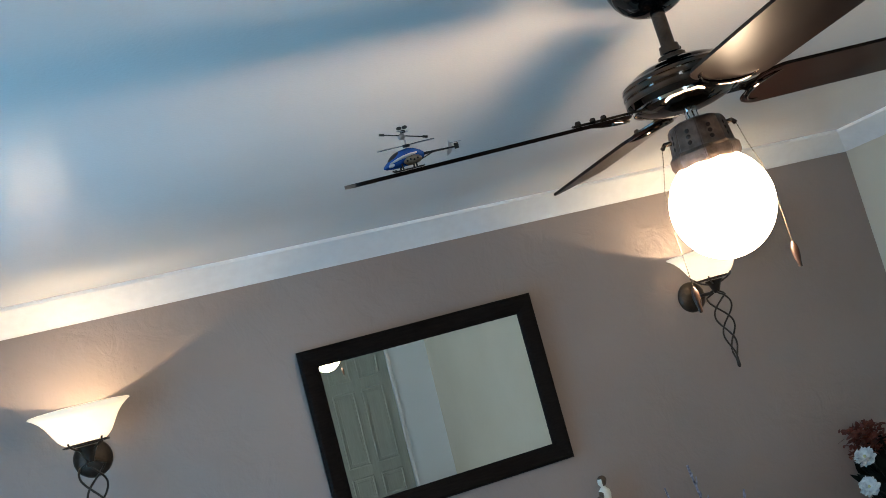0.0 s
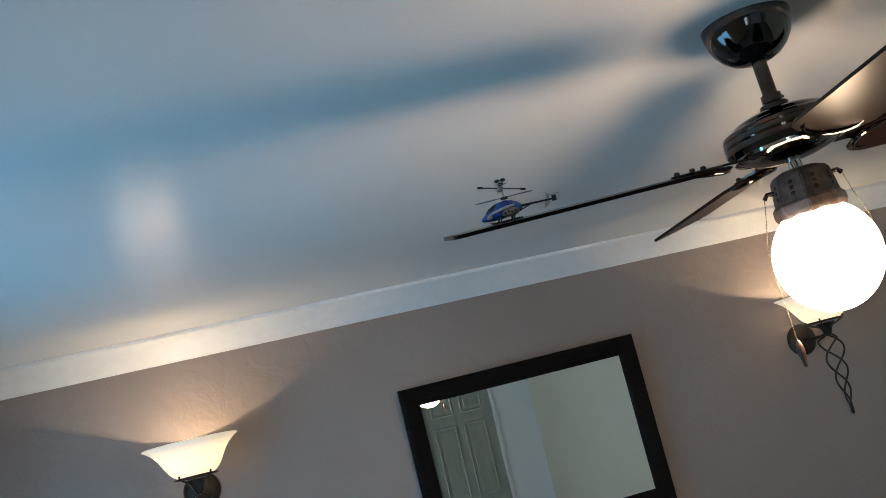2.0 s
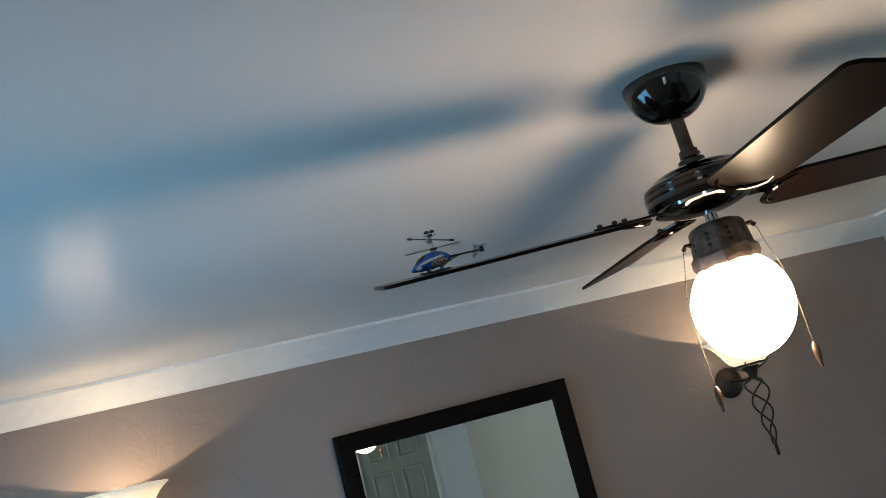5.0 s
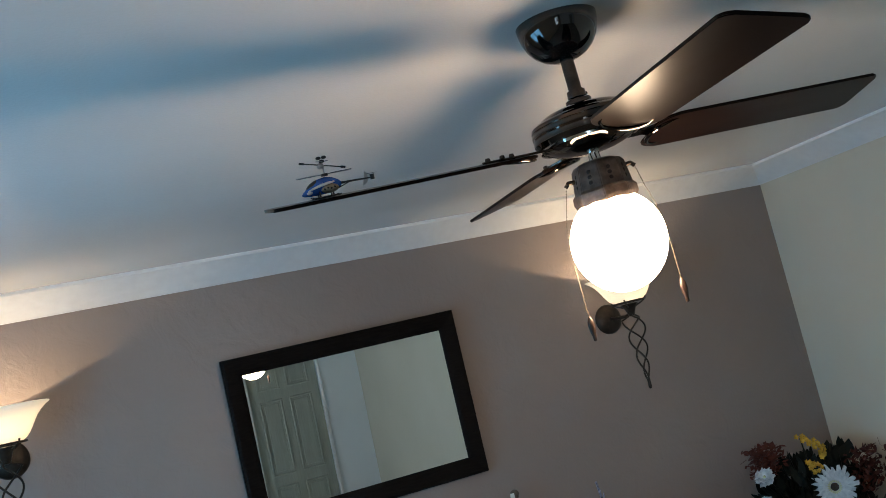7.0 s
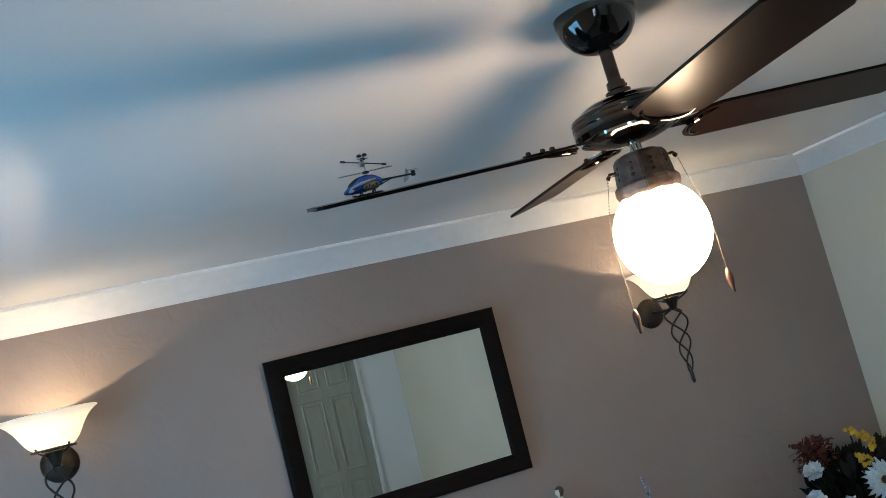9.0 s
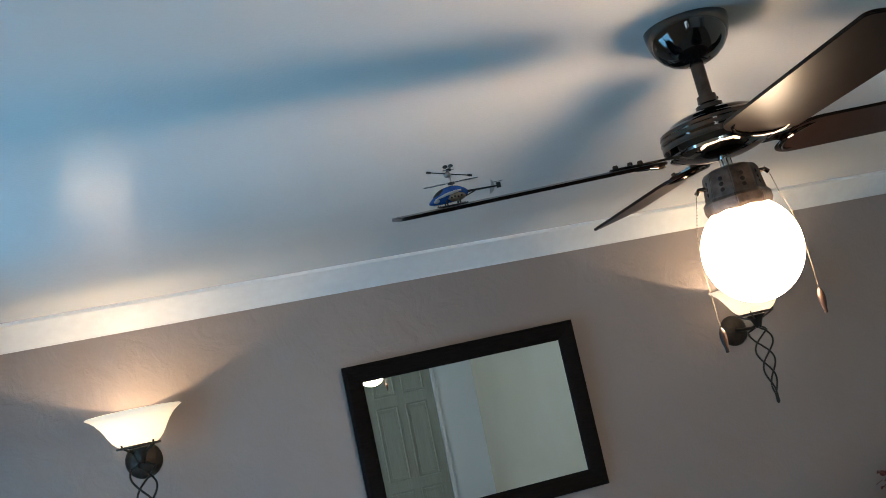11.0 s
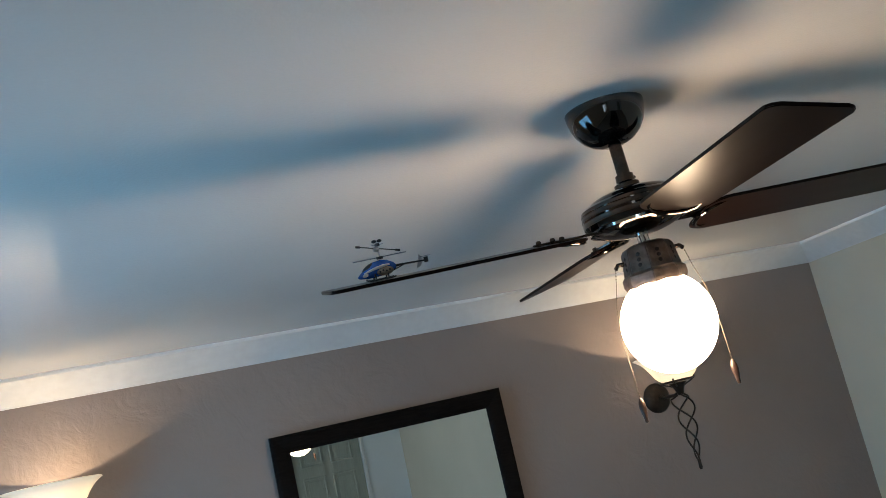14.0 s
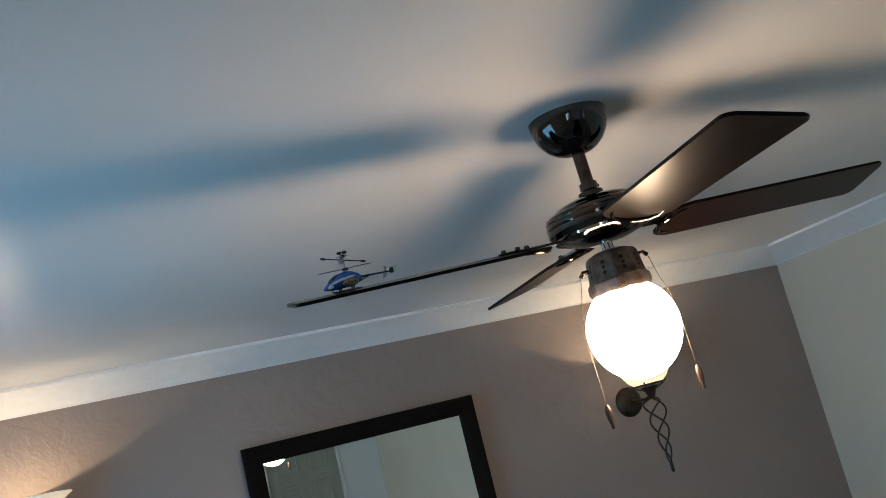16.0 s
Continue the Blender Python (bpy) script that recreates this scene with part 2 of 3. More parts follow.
def tube(points, radius, seg=8, bm=None):
    """A round bar along points; radius is a number or one for each point."""
    bm = bmesh.new() if bm is None else bm
    pts = [Vector(p) for p in points]
    rad = radius if isinstance(radius, (list, tuple)) else [radius] * len(pts)
    up, rings = Vector((0.13, 0.31, 0.94)), []
    for i, p in enumerate(pts):
        d = (pts[min(i + 1, len(pts) - 1)] - pts[max(i - 1, 0)]).normalized()
        a = d.cross(up)
        if a.length < 0.05:
            a = d.cross(Vector((1, 0, 0)))
        a.normalize()
        b = d.cross(a).normalized()
        rings.append([bm.verts.new(p + rad[i] * (a * math.cos(2 * math.pi * k / seg) + b * math.sin(2 * math.pi * k / seg))) for k in range(seg)])
    for r0, r1 in zip(rings, rings[1:]):
        for k in range(seg):
            j = (k + 1) % seg
            bm.faces.new((r0[k], r0[j], r1[j], r1[k]))
    bm.faces.new(rings[0][::-1])
    bm.faces.new(rings[-1])
    return bm


def ball(bm, centre, radii, seg=20, rings=12, rot=None):
    own = bmesh.new()
    bmesh.ops.create_uvsphere(own, u_segments=seg, v_segments=rings, radius=1)
    m = Matrix.LocRotScale(centre, rot, radii)
    return merge(bm, own, m)


def slab(outline, z0, z1, bevel=0.0):
    """A flat plate with the outline (x, y), from z0 to z1."""
    bm = bmesh.new()
    low = [bm.verts.new((x, y, z0)) for x, y in outline]
    high = [bm.verts.new((x, y, z1)) for x, y in outline]
    bm.faces.new(low[::-1])
    bm.faces.new(high)
    n = len(outline)
    for i in range(n):
        j = (i + 1) % n
        bm.faces.new((low[i], low[j], high[j], high[i]))
    if bevel:
        rim = [e for e in bm.edges if abs(e.verts[0].co.z - e.verts[1].co.z) < 1e-6]
        bmesh.ops.bevel(bm, geom=rim, offset=bevel, segments=2, affect="EDGES")
    return bm


def empty(name, m, label, category, group=""):
    ob = new(name)
    ob.matrix_world = m
    return tagged(ob, label, category, group)


def setting(name, bm, material, label, category, smooth=False):
    return tagged(part(name, bm, material, smooth=smooth), label, category, kind="structure")


# ---- the room ----
NORTH, EAST, WEST, SOUTH, CEIL = 2.045, 2.145, -2.06, -6.0, 2.385
T = 0.15
setting("floor", box(WEST - T, EAST + T, SOUTH - T, NORTH + T, -0.1, 0), M_FLOOR, "unseen beige short-pile carpeted floor of the room", "floor")
setting("ceiling", box(WEST - T, EAST + T, SOUTH - T, NORTH + T, CEIL, CEIL + 0.15), M_CEIL, "white satin-painted textured plaster ceiling", "ceiling")
setting("wall_north", box(WEST - T, EAST + T, NORTH, NORTH + T, 0, CEIL), M_WALL, "taupe painted plaster wall with trowel swirls", "wall")
setting("wall_east", box(EAST, EAST + T, SOUTH - T, NORTH, 0, CEIL), M_SIDE, "pale cream painted plaster side wall", "wall")
WZ0, WZ1 = 0.85, 2.05
# The southern opening is added for the fill lamp; nothing shows a window there.
OPENINGS = ((-4.70, -3.20), (-0.30, 1.20))
west = box(WEST - T, WEST, SOUTH - T, NORTH, 0, WZ0)
box(WEST - T, WEST, SOUTH - T, NORTH, WZ1, CEIL, bm=west)
for y0, y1 in ((SOUTH - T, OPENINGS[0][0]), (OPENINGS[0][1], OPENINGS[1][0]), (OPENINGS[1][1], NORTH)):
    box(WEST - T, WEST, y0, y1, WZ0, WZ1, bm=west)
setting("wall_west", west, M_SIDE, "pale cream painted wall with two window openings", "wall")
DX0, DX1, DZ = 0.795, 1.64, 2.04
south = box(WEST, DX0, SOUTH - T, SOUTH, 0, CEIL)
box(DX1, EAST, SOUTH - T, SOUTH, 0, CEIL, bm=south)
box(DX0, DX1, SOUTH - T, SOUTH, DZ, CEIL, bm=south)
setting("wall_south", south, M_BACK, "white painted wall around the panelled door", "wall")


def coving():
    """A quarter-hollow plaster cove along all four walls, with a thin lip on the ceiling and the wall."""
    p, h = 0.115, 0.085
    prof = [(0.0, -h), (0.007, -h), (0.009, -h + 0.005)]
    for i in range(9):
        u = i / 8
        a = math.pi / 2 * u
        sag = 0.12
        prof.append((0.010 + (p - 0.016) * (sag * (1 - math.cos(a)) + (1 - sag) * u), -h + 0.006 + (h - 0.014) * (sag * math.sin(a) + (1 - sag) * u)))
    prof += [(p - 0.006, -0.012), (p - 0.001, -0.0115), (p, -0.010), (p, 0.0)]
    bm = bmesh.new()
    rings = []
    for sx, sy, cx, cy in ((1, 1, WEST, SOUTH), (-1, 1, EAST, SOUTH), (-1, -1, EAST, NORTH), (1, -1, WEST, NORTH)):
        rings.append([bm.verts.new((cx + sx * d, cy + sy * d, CEIL + z)) for d, z in prof])
    for a, b in zip(rings, rings[1:] + rings[:1]):
        for i in range(len(prof) - 1):
            bm.faces.new((a[i], a[i + 1], b[i + 1], b[i]))
    return bm


setting("coving", coving(), M_COVE, "white plaster coving between walls and ceiling", "coving", smooth=True)

for number, (WY0, WY1) in enumerate(OPENINGS):
    window = empty("window_%d" % (number + 1), pose(WEST, (WY0 + WY1) / 2, WZ0), "white-framed window with two clear panes", "window")
    window["kind"] = "structure"
    hw, hh = (WY1 - WY0) / 2, WZ1 - WZ0
    for y0, y1, z0, z1, nm in ((-hw, hw, 0, 0.06, "bottom_rail"), (-hw, hw, hh - 0.06, hh, "top_rail"), (-hw, -hw + 0.06, 0.06, hh - 0.06, "stile"),
                               (hw - 0.06, hw, 0.06, hh - 0.06, "stile"), (-0.035, 0.035, 0.06, hh - 0.06, "mullion")):
        part(nm, box(-0.10, -0.04, y0, y1, z0, z1, 0.006), M_TRIM, window, smooth=False)
    for y0, y1 in ((-hw + 0.06, -0.035), (0.035, hw - 0.06)):
        pane = part("pane", box(-0.074, -0.068, y0, y1, 0.06, hh - 0.06), M_PANE, window, smooth=False)
        pane.visible_shadow = False

door = empty("door_1", pose(DX0, SOUTH, 0), "closed white six-panel door, shade put into its colour, with a white surround", "door")
door["kind"] = "structure"
dw = DX1 - DX0
leaf = box(0.004, dw - 0.004, -0.07, -0.03, 0.005, DZ - 0.004, 0.002)
part("door_leaf", leaf, M_DOOR, door, smooth=False)
for px0, px1 in ((0.11, dw / 2 - 0.045), (dw / 2 + 0.045, dw - 0.11)):
    for pz0, pz1 in ((0.14, 0.42), (0.54, 1.42), (1.54, 1.88)):
        moulding = bmesh.new()
        for a, b, c, d in ((px0, px1, pz0, pz0 + 0.022), (px0, px1, pz1 - 0.022, pz1), (px0, px0 + 0.022, pz0 + 0.022, pz1 - 0.022), (px1 - 0.022, px1, pz0 + 0.022, pz1 - 0.022)):
            box(a, b, -0.032, -0.012, c, d, 0.006, bm=moulding)
        box(px0 + 0.05, px1 - 0.05, -0.032, -0.024, pz0 + 0.05, pz1 - 0.05, 0.003, bm=moulding)
        part("door_panel", moulding, M_DOOR, door, smooth=False)
for a, b, c, d in ((-0.04, -0.002, 0, DZ + 0.04), (dw + 0.002, dw + 0.04, 0, DZ + 0.04), (-0.002, dw + 0.002, DZ + 0.002, DZ + 0.04)):
    part("architrave", box(a, b, 0.0, 0.02, c, d, 0.006), M_TRIM, door, smooth=False)


# ---- the ceiling fan ----
def blade_outline(x1, w1):
    """A blade along +x: narrow rounded root, widening to a tip with rounded corners."""
    pts = []
    x0, w0 = 0.125, 0.063
    for i in range(7):
        a = math.pi / 2 + math.pi / 2 * i / 6
        pts.append((x0 + 0.05 + 0.05 * math.cos(a), w0 * 0.55 + w0 * 0.45 * math.sin(a)))
    for i in range(7):
        a = math.pi + math.pi / 2 * i / 6
        pts.append((x0 + 0.05 + 0.05 * math.cos(a), -w0 * 0.55 + w0 * 0.45 * math.sin(a)))
    for i in range(6):
        a = -math.pi / 2 + math.pi / 2 * i / 5
        pts.append((x1 - 0.016 + 0.016 * math.cos(a), -w1 + 0.016 + 0.016 * math.sin(a)))
    for i in range(6):
        a = math.pi / 2 * i / 5
        pts.append((x1 - 0.016 + 0.016 * math.cos(a), w1 - 0.016 + 0.016 * math.sin(a)))
    return pts


BLADE_Z, BLADE_PITCH = -0.240, 12.0


FAN = pose(-0.018, -0.028, CEIL, 0, -1.8, 0) @ Matrix.Scale(0.982, 4)


def ceiling_fan():
    fan = empty("ceiling_fan", FAN, "dark four-blade ceiling fan with a lit white glass globe", "ceiling fan")
    canopy = [(0, 0.003), (0.0765, 0.003), (0.0755, -0.010), (0.0725, -0.026), (0.066, -0.042), (0.055, -0.057), (0.041, -0.068), (0.025, -0.0745), (0.0, -0.076)]
    part("canopy", lathe(canopy, 64), M_BLACKCHROME, fan, "glossy black bowl canopy", angle=60)
    part("downrod", lathe([(0, -0.07), (0.0125, -0.07), (0.0125, -0.142), (0.0, -0.142)], 24), M_GUNMETAL, fan, "short dark metal rod")
    collar = lathe([(0, -0.136), (0.017, -0.136), (0.018, -0.150), (0.024, -0.154), (0.024, -0.170), (0.0, -0.170)], 24)
    ball(collar, (0.018, 0, -0.143), (0.006, 0.004, 0.004), 8, 6)
    part("collar", collar, M_GUNMETAL, fan)
    motor = [(0, -0.167), (0.048, -0.167), (0.066, -0.172), (0.078, -0.177), (0.084, -0.183), (0.094, -0.186), (0.099, -0.190), (0.1005, -0.196), (0.1000, -0.198), (0.1000, -0.200),
             (0.1010, -0.202), (0.1012, -0.208), (0.1004, -0.210), (0.1004, -0.212), (0.1010, -0.214), (0.1005, -0.221), (0.096, -0.227), (0.092, -0.231),
             (0.085, -0.2370), (0.074, -0.2425), (0.060, -0.2475), (0.045, -0.2512), (0.028, -0.2538), (0.012, -0.255), (0, -0.255)]
    part("motor_housing", lathe(motor, 72), M_SMOKE, fan, "polished dark motor housing", angle=28)
    part("trim_ring", lathe([(0.0905, -0.229), (0.0935, -0.231), (0.0925, -0.236), (0.089, -0.235)], 72, closed=True), M_CHROME, fan)
    # the light kit
    part("stem", lathe([(0, -0.25), (0.011, -0.25), (0.011, -0.272), (0.016, -0.275), (0.0, -0.276)], 20), M_CHROME, fan, "bright chrome stem")
    fit = lathe([(0, -0.272), (0.034, -0.2725), (0.044, -0.276), (0.0495, -0.283), (0.0545, -0.324), (0.060, -0.330), (0.0605, -0.343), (0.056, -0.352), (0, -0.352)], 8)
    fit.transform(pose(0, 0, 0, 0, 0, 12))
    bmesh.ops.bevel(fit, geom=[e for e in fit.edges if abs(e.verts[0].co.z - e.verts[1].co.z) > 0.004 and min(v.co.xy.length for v in e.verts) > 0.03], offset=0.0016, segments=2, affect="EDGES")
    holder = part("switch_housing", fit, M_CAST, fan, "eight-sided cast lamp holder with raised bosses", angle=30)
    for k in range(8):
        a = radians(45 * k + 34.5)
        for dz, r in ((-0.2935, 0.0467), (-0.3035, 0.0478), (-0.3135, 0.0489)):
            boss = ball(bmesh.new(), (r * math.cos(a), r * math.sin(a), dz), (0.0016, 0.0044, 0.0040), 10, 8, Euler((0, 0, a)))
            part("boss", boss, M_KNOB, holder)
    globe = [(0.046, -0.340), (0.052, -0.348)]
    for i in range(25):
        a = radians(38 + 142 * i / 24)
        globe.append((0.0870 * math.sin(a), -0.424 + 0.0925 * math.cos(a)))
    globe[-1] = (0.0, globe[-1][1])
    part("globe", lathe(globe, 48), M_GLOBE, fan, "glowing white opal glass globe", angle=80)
    # blades and their irons
    iron = slab([(0.070, -0.014), (0.118, -0.010), (0.140, -0.026), (0.176, -0.030), (0.186, -0.024), (0.180, -0.014), (0.160, -0.008), (0.215, -0.005),
                 (0.215, 0.005), (0.160, 0.008), (0.180, 0.014), (0.186, 0.024), (0.176, 0.030), (0.140, 0.026), (0.118, 0.010), (0.070, 0.014)], 0.0034, 0.0075, 0.001)
    iron_me = finish(iron, "blade_iron", M_GUNMETAL, True, 30)
    # Added polished bar along the blade root, in place of its lit edge.
    band_path = [(0.172, -0.047, -0.001), (0.150, -0.0445, -0.004), (0.134, -0.034, -0.0055), (0.124, -0.018, -0.006), (0.121, 0, -0.006), (0.124, 0.018, -0.006), (0.134, 0.034, -0.0055), (0.150, 0.0445, -0.004), (0.172, 0.047, -0.001)]
    band_me = finish(tube(band_path, [0.001, 0.0028, 0.0036, 0.004, 0.004, 0.004, 0.0036, 0.0028, 0.001], 8), "root_glint_band", M_SMOKE)
    screw_me = finish(lathe([(0, 0.0135), (0.0035, 0.013), (0.005, 0.0105), (0.005, 0.001), (0, 0.001)], 12), "screw", M_GUNMETAL)
    for az, reach, half in ((175, 0.600, 0.066), (84.5, 0.576, 0.069), (-3.5, 0.630, 0.064), (-98, 0.602, 0.064)):
        m = pose(0, 0, BLADE_Z, 0, 0, az) @ pose(0, 0, 0, -BLADE_PITCH, 0, 0)
        ib = new("blade_iron", iron_me)
        ib.parent = fan
        ib.matrix_basis = m
        rb = new("root_glint_band", band_me)
        rb.parent = ib
        b = new("blade", finish(slab(blade_outline(reach, half), -0.003, 0.003, 0.0015), "blade", M_BLADE, True, 30))
        b.parent = fan
        b.matrix_basis = m
        for sx, sy in ((0.205, 0.0), (0.168, 0.022), (0.168, -0.022)):
            s = new("screw", screw_me)
            s.parent = ib
            s.matrix_basis = pose(sx, sy, 0)
    # pull chains that drape past the globe, with turned knobs
    for az, drop, knob_mat, start in ((-22, -0.520, M_KNOB, -0.292), (158, -0.545, M_KNOB, -0.300)):
        c, s = math.cos(radians(az)), math.sin(radians(az))
        path = [(0.046, start), (0.060, start + 0.001), (0.066, start - 0.006), (0.073, -0.335), (0.084, -0.375), (0.0892, -0.415), (0.0896, -0.445), (0.0896, drop)]
        arm = tube([(r * c, r * s, z) for r, z in path[:3]], 0.0042, 8)
        part("chain_outlet", arm, M_GUNMETAL, fan)
        chain = tube([(r * c, r * s, z) for r, z in path[2:]], 0.0004, 5)
        pts = [Vector((r * c, r * s, z)) for r, z in path[2:]]
        for a, b in zip(pts, pts[1:]):
            n = max(1, int((b - a).length / 0.0055))
            for k in range(n):
                bead = bmesh.new()
                bmesh.ops.create_icosphere(bead, subdivisions=1, radius=0.0013)
                merge(chain, bead, Matrix.Translation(a.lerp(b, k / n)))
        ch = part("pull_chain", chain, M_BRASS, fan, "beaded brass pull chain")
        knob = lathe([(0, drop + 0.004), (0.0028, drop + 0.002), (0.0058, drop - 0.006), (0.0066, drop - 0.014), (0.0056, drop - 0.024), (0.0036, drop - 0.033), (0.0030, drop - 0.041), (0, drop - 0.043)], 20)
        knob.transform(Matrix.Translation((0.0896 * c, 0.0896 * s, 0)))
        part("pull_knob", knob, knob_mat, ch, "dark polished turned knob")
    return fan


ceiling_fan()


# ---- wall sconces ----
def sconce():
    """Local frame: the wall at y = 0, the room towards -y; z = 0 at the rose's centre."""
    top = empty("wall_sconce", Matrix.Identity(4), "lit opal glass uplighter on a bronzed wrought-iron bracket", "wall light", "sconces beside the mirror")
    rose = lathe([(0, 0.030), (0.018, 0.029), (0.040, 0.023), (0.056, 0.012), (0.062, 0.003), (0.062, -0.001), (0, -0.001)], 40)
    rose.transform(pose(0, 0, 0, 90, 0, 0))
    part("rose", rose, M_IRON, top, "domed bronzed wall rose", angle=60)
    Y = -0.185
    arm = tube([(0, -0.025, 0.0), (0, -0.06, -0.004), (0, -0.14, -0.006), (0, Y, 0.004), (0, Y, 0.02)], 0.007, 10)
    part("arm", arm, M_IRON, top)
    cup = lathe([(0, -0.012), (0.010, -0.010), (0.016, 0.004), (0.022, 0.020), (0.032, 0.034), (0.036, 0.040), (0.032, 0.042), (0, 0.041)], 28)
    cup.transform(Matrix.Translation((0, Y, 0)))
    part("cup", cup, M_IRON, top)
    gal = bmesh.new()
    for k in range(4):
        a = radians(45 + 90 * k)
        tube([(0.022 * math.cos(a), Y + 0.022 * math.sin(a), 0.026), (0.050 * math.cos(a), Y + 0.050 * math.sin(a), 0.038), (0.067 * math.cos(a), Y + 0.067 * math.sin(a), 0.048),
              (0.070 * math.cos(a), Y + 0.071 * math.sin(a), 0.058)], 0.0032, 6, gal)
    ring = [(0.0685 * math.cos(radians(k * 10)), Y + 0.0685 * math.sin(radians(k * 10)), 0.048) for k in range(37)]
    tube(ring, 0.0032, 6, gal)
    part("shade_holder", gal, M_IRON, top)
    outer = [(0.0, 0.050), (0.052, 0.050), (0.061, 0.053), (0.071, 0.060), (0.081, 0.071), (0.090, 0.085), (0.099, 0.101), (0.110, 0.119), (0.125, 0.137), (0.141, 0.150), (0.153, 0.157)]
    inner = [(r - 0.004 if r > 0.01 else 0.0, z + 0.004) for r, z in outer[::-1]]
    inner[0] = (0.151, 0.160)
    shade = lathe(outer + inner, 56)
    shade.transform(Matrix.Translation((0, Y, 0)))
    part("shade", shade, M_OPAL, top, "glowing flared opal glass bowl", angle=70)
    bulb = lathe([(0, 0.0795), (0.004, 0.080), (0.0062, 0.083), (0.0070, 0.0865), (0.0062, 0.090), (0.004, 0.093), (0, 0.0935)], 16)
    bulb.transform(Matrix.Translation((0, Y, 0)))
    part("bulb", bulb, lit_glass("lit_bulb", (1.0, 0.75, 0.48), SCONCE_GLOW), top, "small lit capsule bulb")
    socket = lathe([(0, 0.054), (0.010, 0.054), (0.010, 0.068), (0.006, 0.072), (0.005, 0.0794), (0, 0.0794)], 14)
    socket.transform(Matrix.Translation((0, Y, 0)))
    part("lamp_socket", socket, M_TRIM, top, "white ceramic socket")
    for k in range(3):
        pts = []
        for i in range(41):
            u = i / 40
            a = 2 * math.pi * (k / 3 + 1.12 * u)
            r = 0.046 * (1 - u) ** 0.7 * min(1, 0.3 + 14 * u)
            pts.append((r * math.cos(a), Y + r * math.sin(a), -0.008 - 0.265 * u))
        part("twisted_bar", tube(pts, 0.0036, 8), M_IRON, top)
    fin = lathe([(0, -0.261), (0.007, -0.265), (0.0065, -0.283), (0.0075, -0.297), (0.004, -0.305), (0, -0.306)], 14)
    fin.transform(Matrix.Translation((0, Y, 0)))
    part("finial", fin, M_IRON, top)
    return top


SCONCE_GLOW = 2300.0
first = sconce()
first.matrix_world = pose(-1.140, NORTH, 1.855)
copy_thing(first, pose(1.182, NORTH, 1.858))


# ---- mirror ----
def mirror():
    x0, x1, z0, z1, w = -0.417, 0.486, 1.399, 2.029, 0.067
    top = empty("wall_mirror", pose((x0 + x1) / 2, NORTH - 0.009, z0, 1.75, -0.5, -0.85), "landscape mirror in a wide black-brown wooden frame", "mirror")
    a, b, H = (x0 - x1) / 2, (x1 - x0) / 2, z1 - z0
    prof = [(0, 0), (0, -0.020), (0.004, -0.026), (0.012, -0.029), (0.050, -0.024), (0.060, -0.019), (w, -0.014), (w, 0)]
    corners = [(a, 0, 1, 1), (b, 0, -1, 1), (b, H, -1, -1), (a, H, 1, -1)]
    for (xa, za, sxa, sza), (xb, zb, sxb, szb) in zip(corners, corners[1:] + corners[:1]):
        bm = bmesh.new()
        r0 = [bm.verts.new((xa + sxa * d, y, za + sza * d)) for d, y in prof]
        r1 = [bm.verts.new((xb + sxb * d, y, zb + szb * d)) for d, y in prof]
        n = len(prof)
        for i in range(n):
            j = (i + 1) % n
            bm.faces.new((r0[i], r0[j], r1[j], r1[i]))
        bm.faces.new(r0)
        bm.faces.new(r1[::-1])
        part("frame_rail", bm, M_FRAME, top, angle=25)
    part("mirror_glass", box(a + w - 0.004, b - w + 0.004, -0.011, -0.006, w - 0.004, H - w + 0.004), M_MIRROR, top, "clear silvered glass", smooth=False)


mirror()


# ---- mantelpiece and what stands on it ----
MX0, MX1, MY, MZ = -0.59, 0.682, 1.755, 1.108


def mantelpiece():
    top = empty("mantelpiece", pose((MX0 + MX1) / 2, NORTH, 0), "ivory painted fireplace mantel with dentil moulding", "mantelpiece")
    h, d = (MX1 - MX0) / 2, MY - NORTH
    part("shelf", box(-h, h, d, -0.001, MZ - 0.028, MZ, 0.006, seg=3), M_MANTEL, top)
    ogee = bmesh.new()
    prof = [(0.0, MZ - 0.028), (0.010, MZ - 0.028), (0.014, MZ - 0.036), (0.026, MZ - 0.044), (0.032, MZ - 0.054), (0.032, MZ - 0.060)]
    rings = []
    for sx, ys in ((-1, 0), (-1, 1), (1, 1), (1, 0)):
        rings.append([ogee.verts.new((sx * (h - o), -0.001 if not ys else d + o, z)) for o, z in prof])
    for r0, r1 in zip(rings, rings[1:]):
        for i in range(len(prof) - 1):
            ogee.faces.new((r0[i], r0[i + 1], r1[i + 1], r1[i]))
    part("bed_moulding", ogee, M_MANTEL, top)
    part("frieze", box(-h + 0.06, h - 0.06, d + 0.062, -0.001, MZ - 0.24, MZ - 0.0285), M_MANTEL, top, smooth=False)
    for s in (-1, 1):
        part("jamb", box(min(s * (h - 0.06), s * (h - 0.22)), max(s * (h - 0.06), s * (h - 0.22)), d + 0.07, -0.001, 0.0, MZ - 0.2405), M_MANTEL, top, smooth=False)
    me = finish(box(-0.007, 0.007, -0.022, 0.002, -0.030, 0.0, 0.002, seg=1), "dentil", M_MANTEL, False)
    n = 42
    for i in range(n):
        o = new("dentil", me)
        o.parent = top
        o.matrix_basis = pose(-h + 0.075 + (2 * h - 0.15) * i / (n - 1), d + 0.060, MZ - 0.062)
    for i in range(7):
        o = new("dentil", me)
        o.parent = top
        o.matrix_basis = pose(h - 0.058, d + 0.075 + 0.030 * i, MZ - 0.062, 0, 0, 90)


mantelpiece()


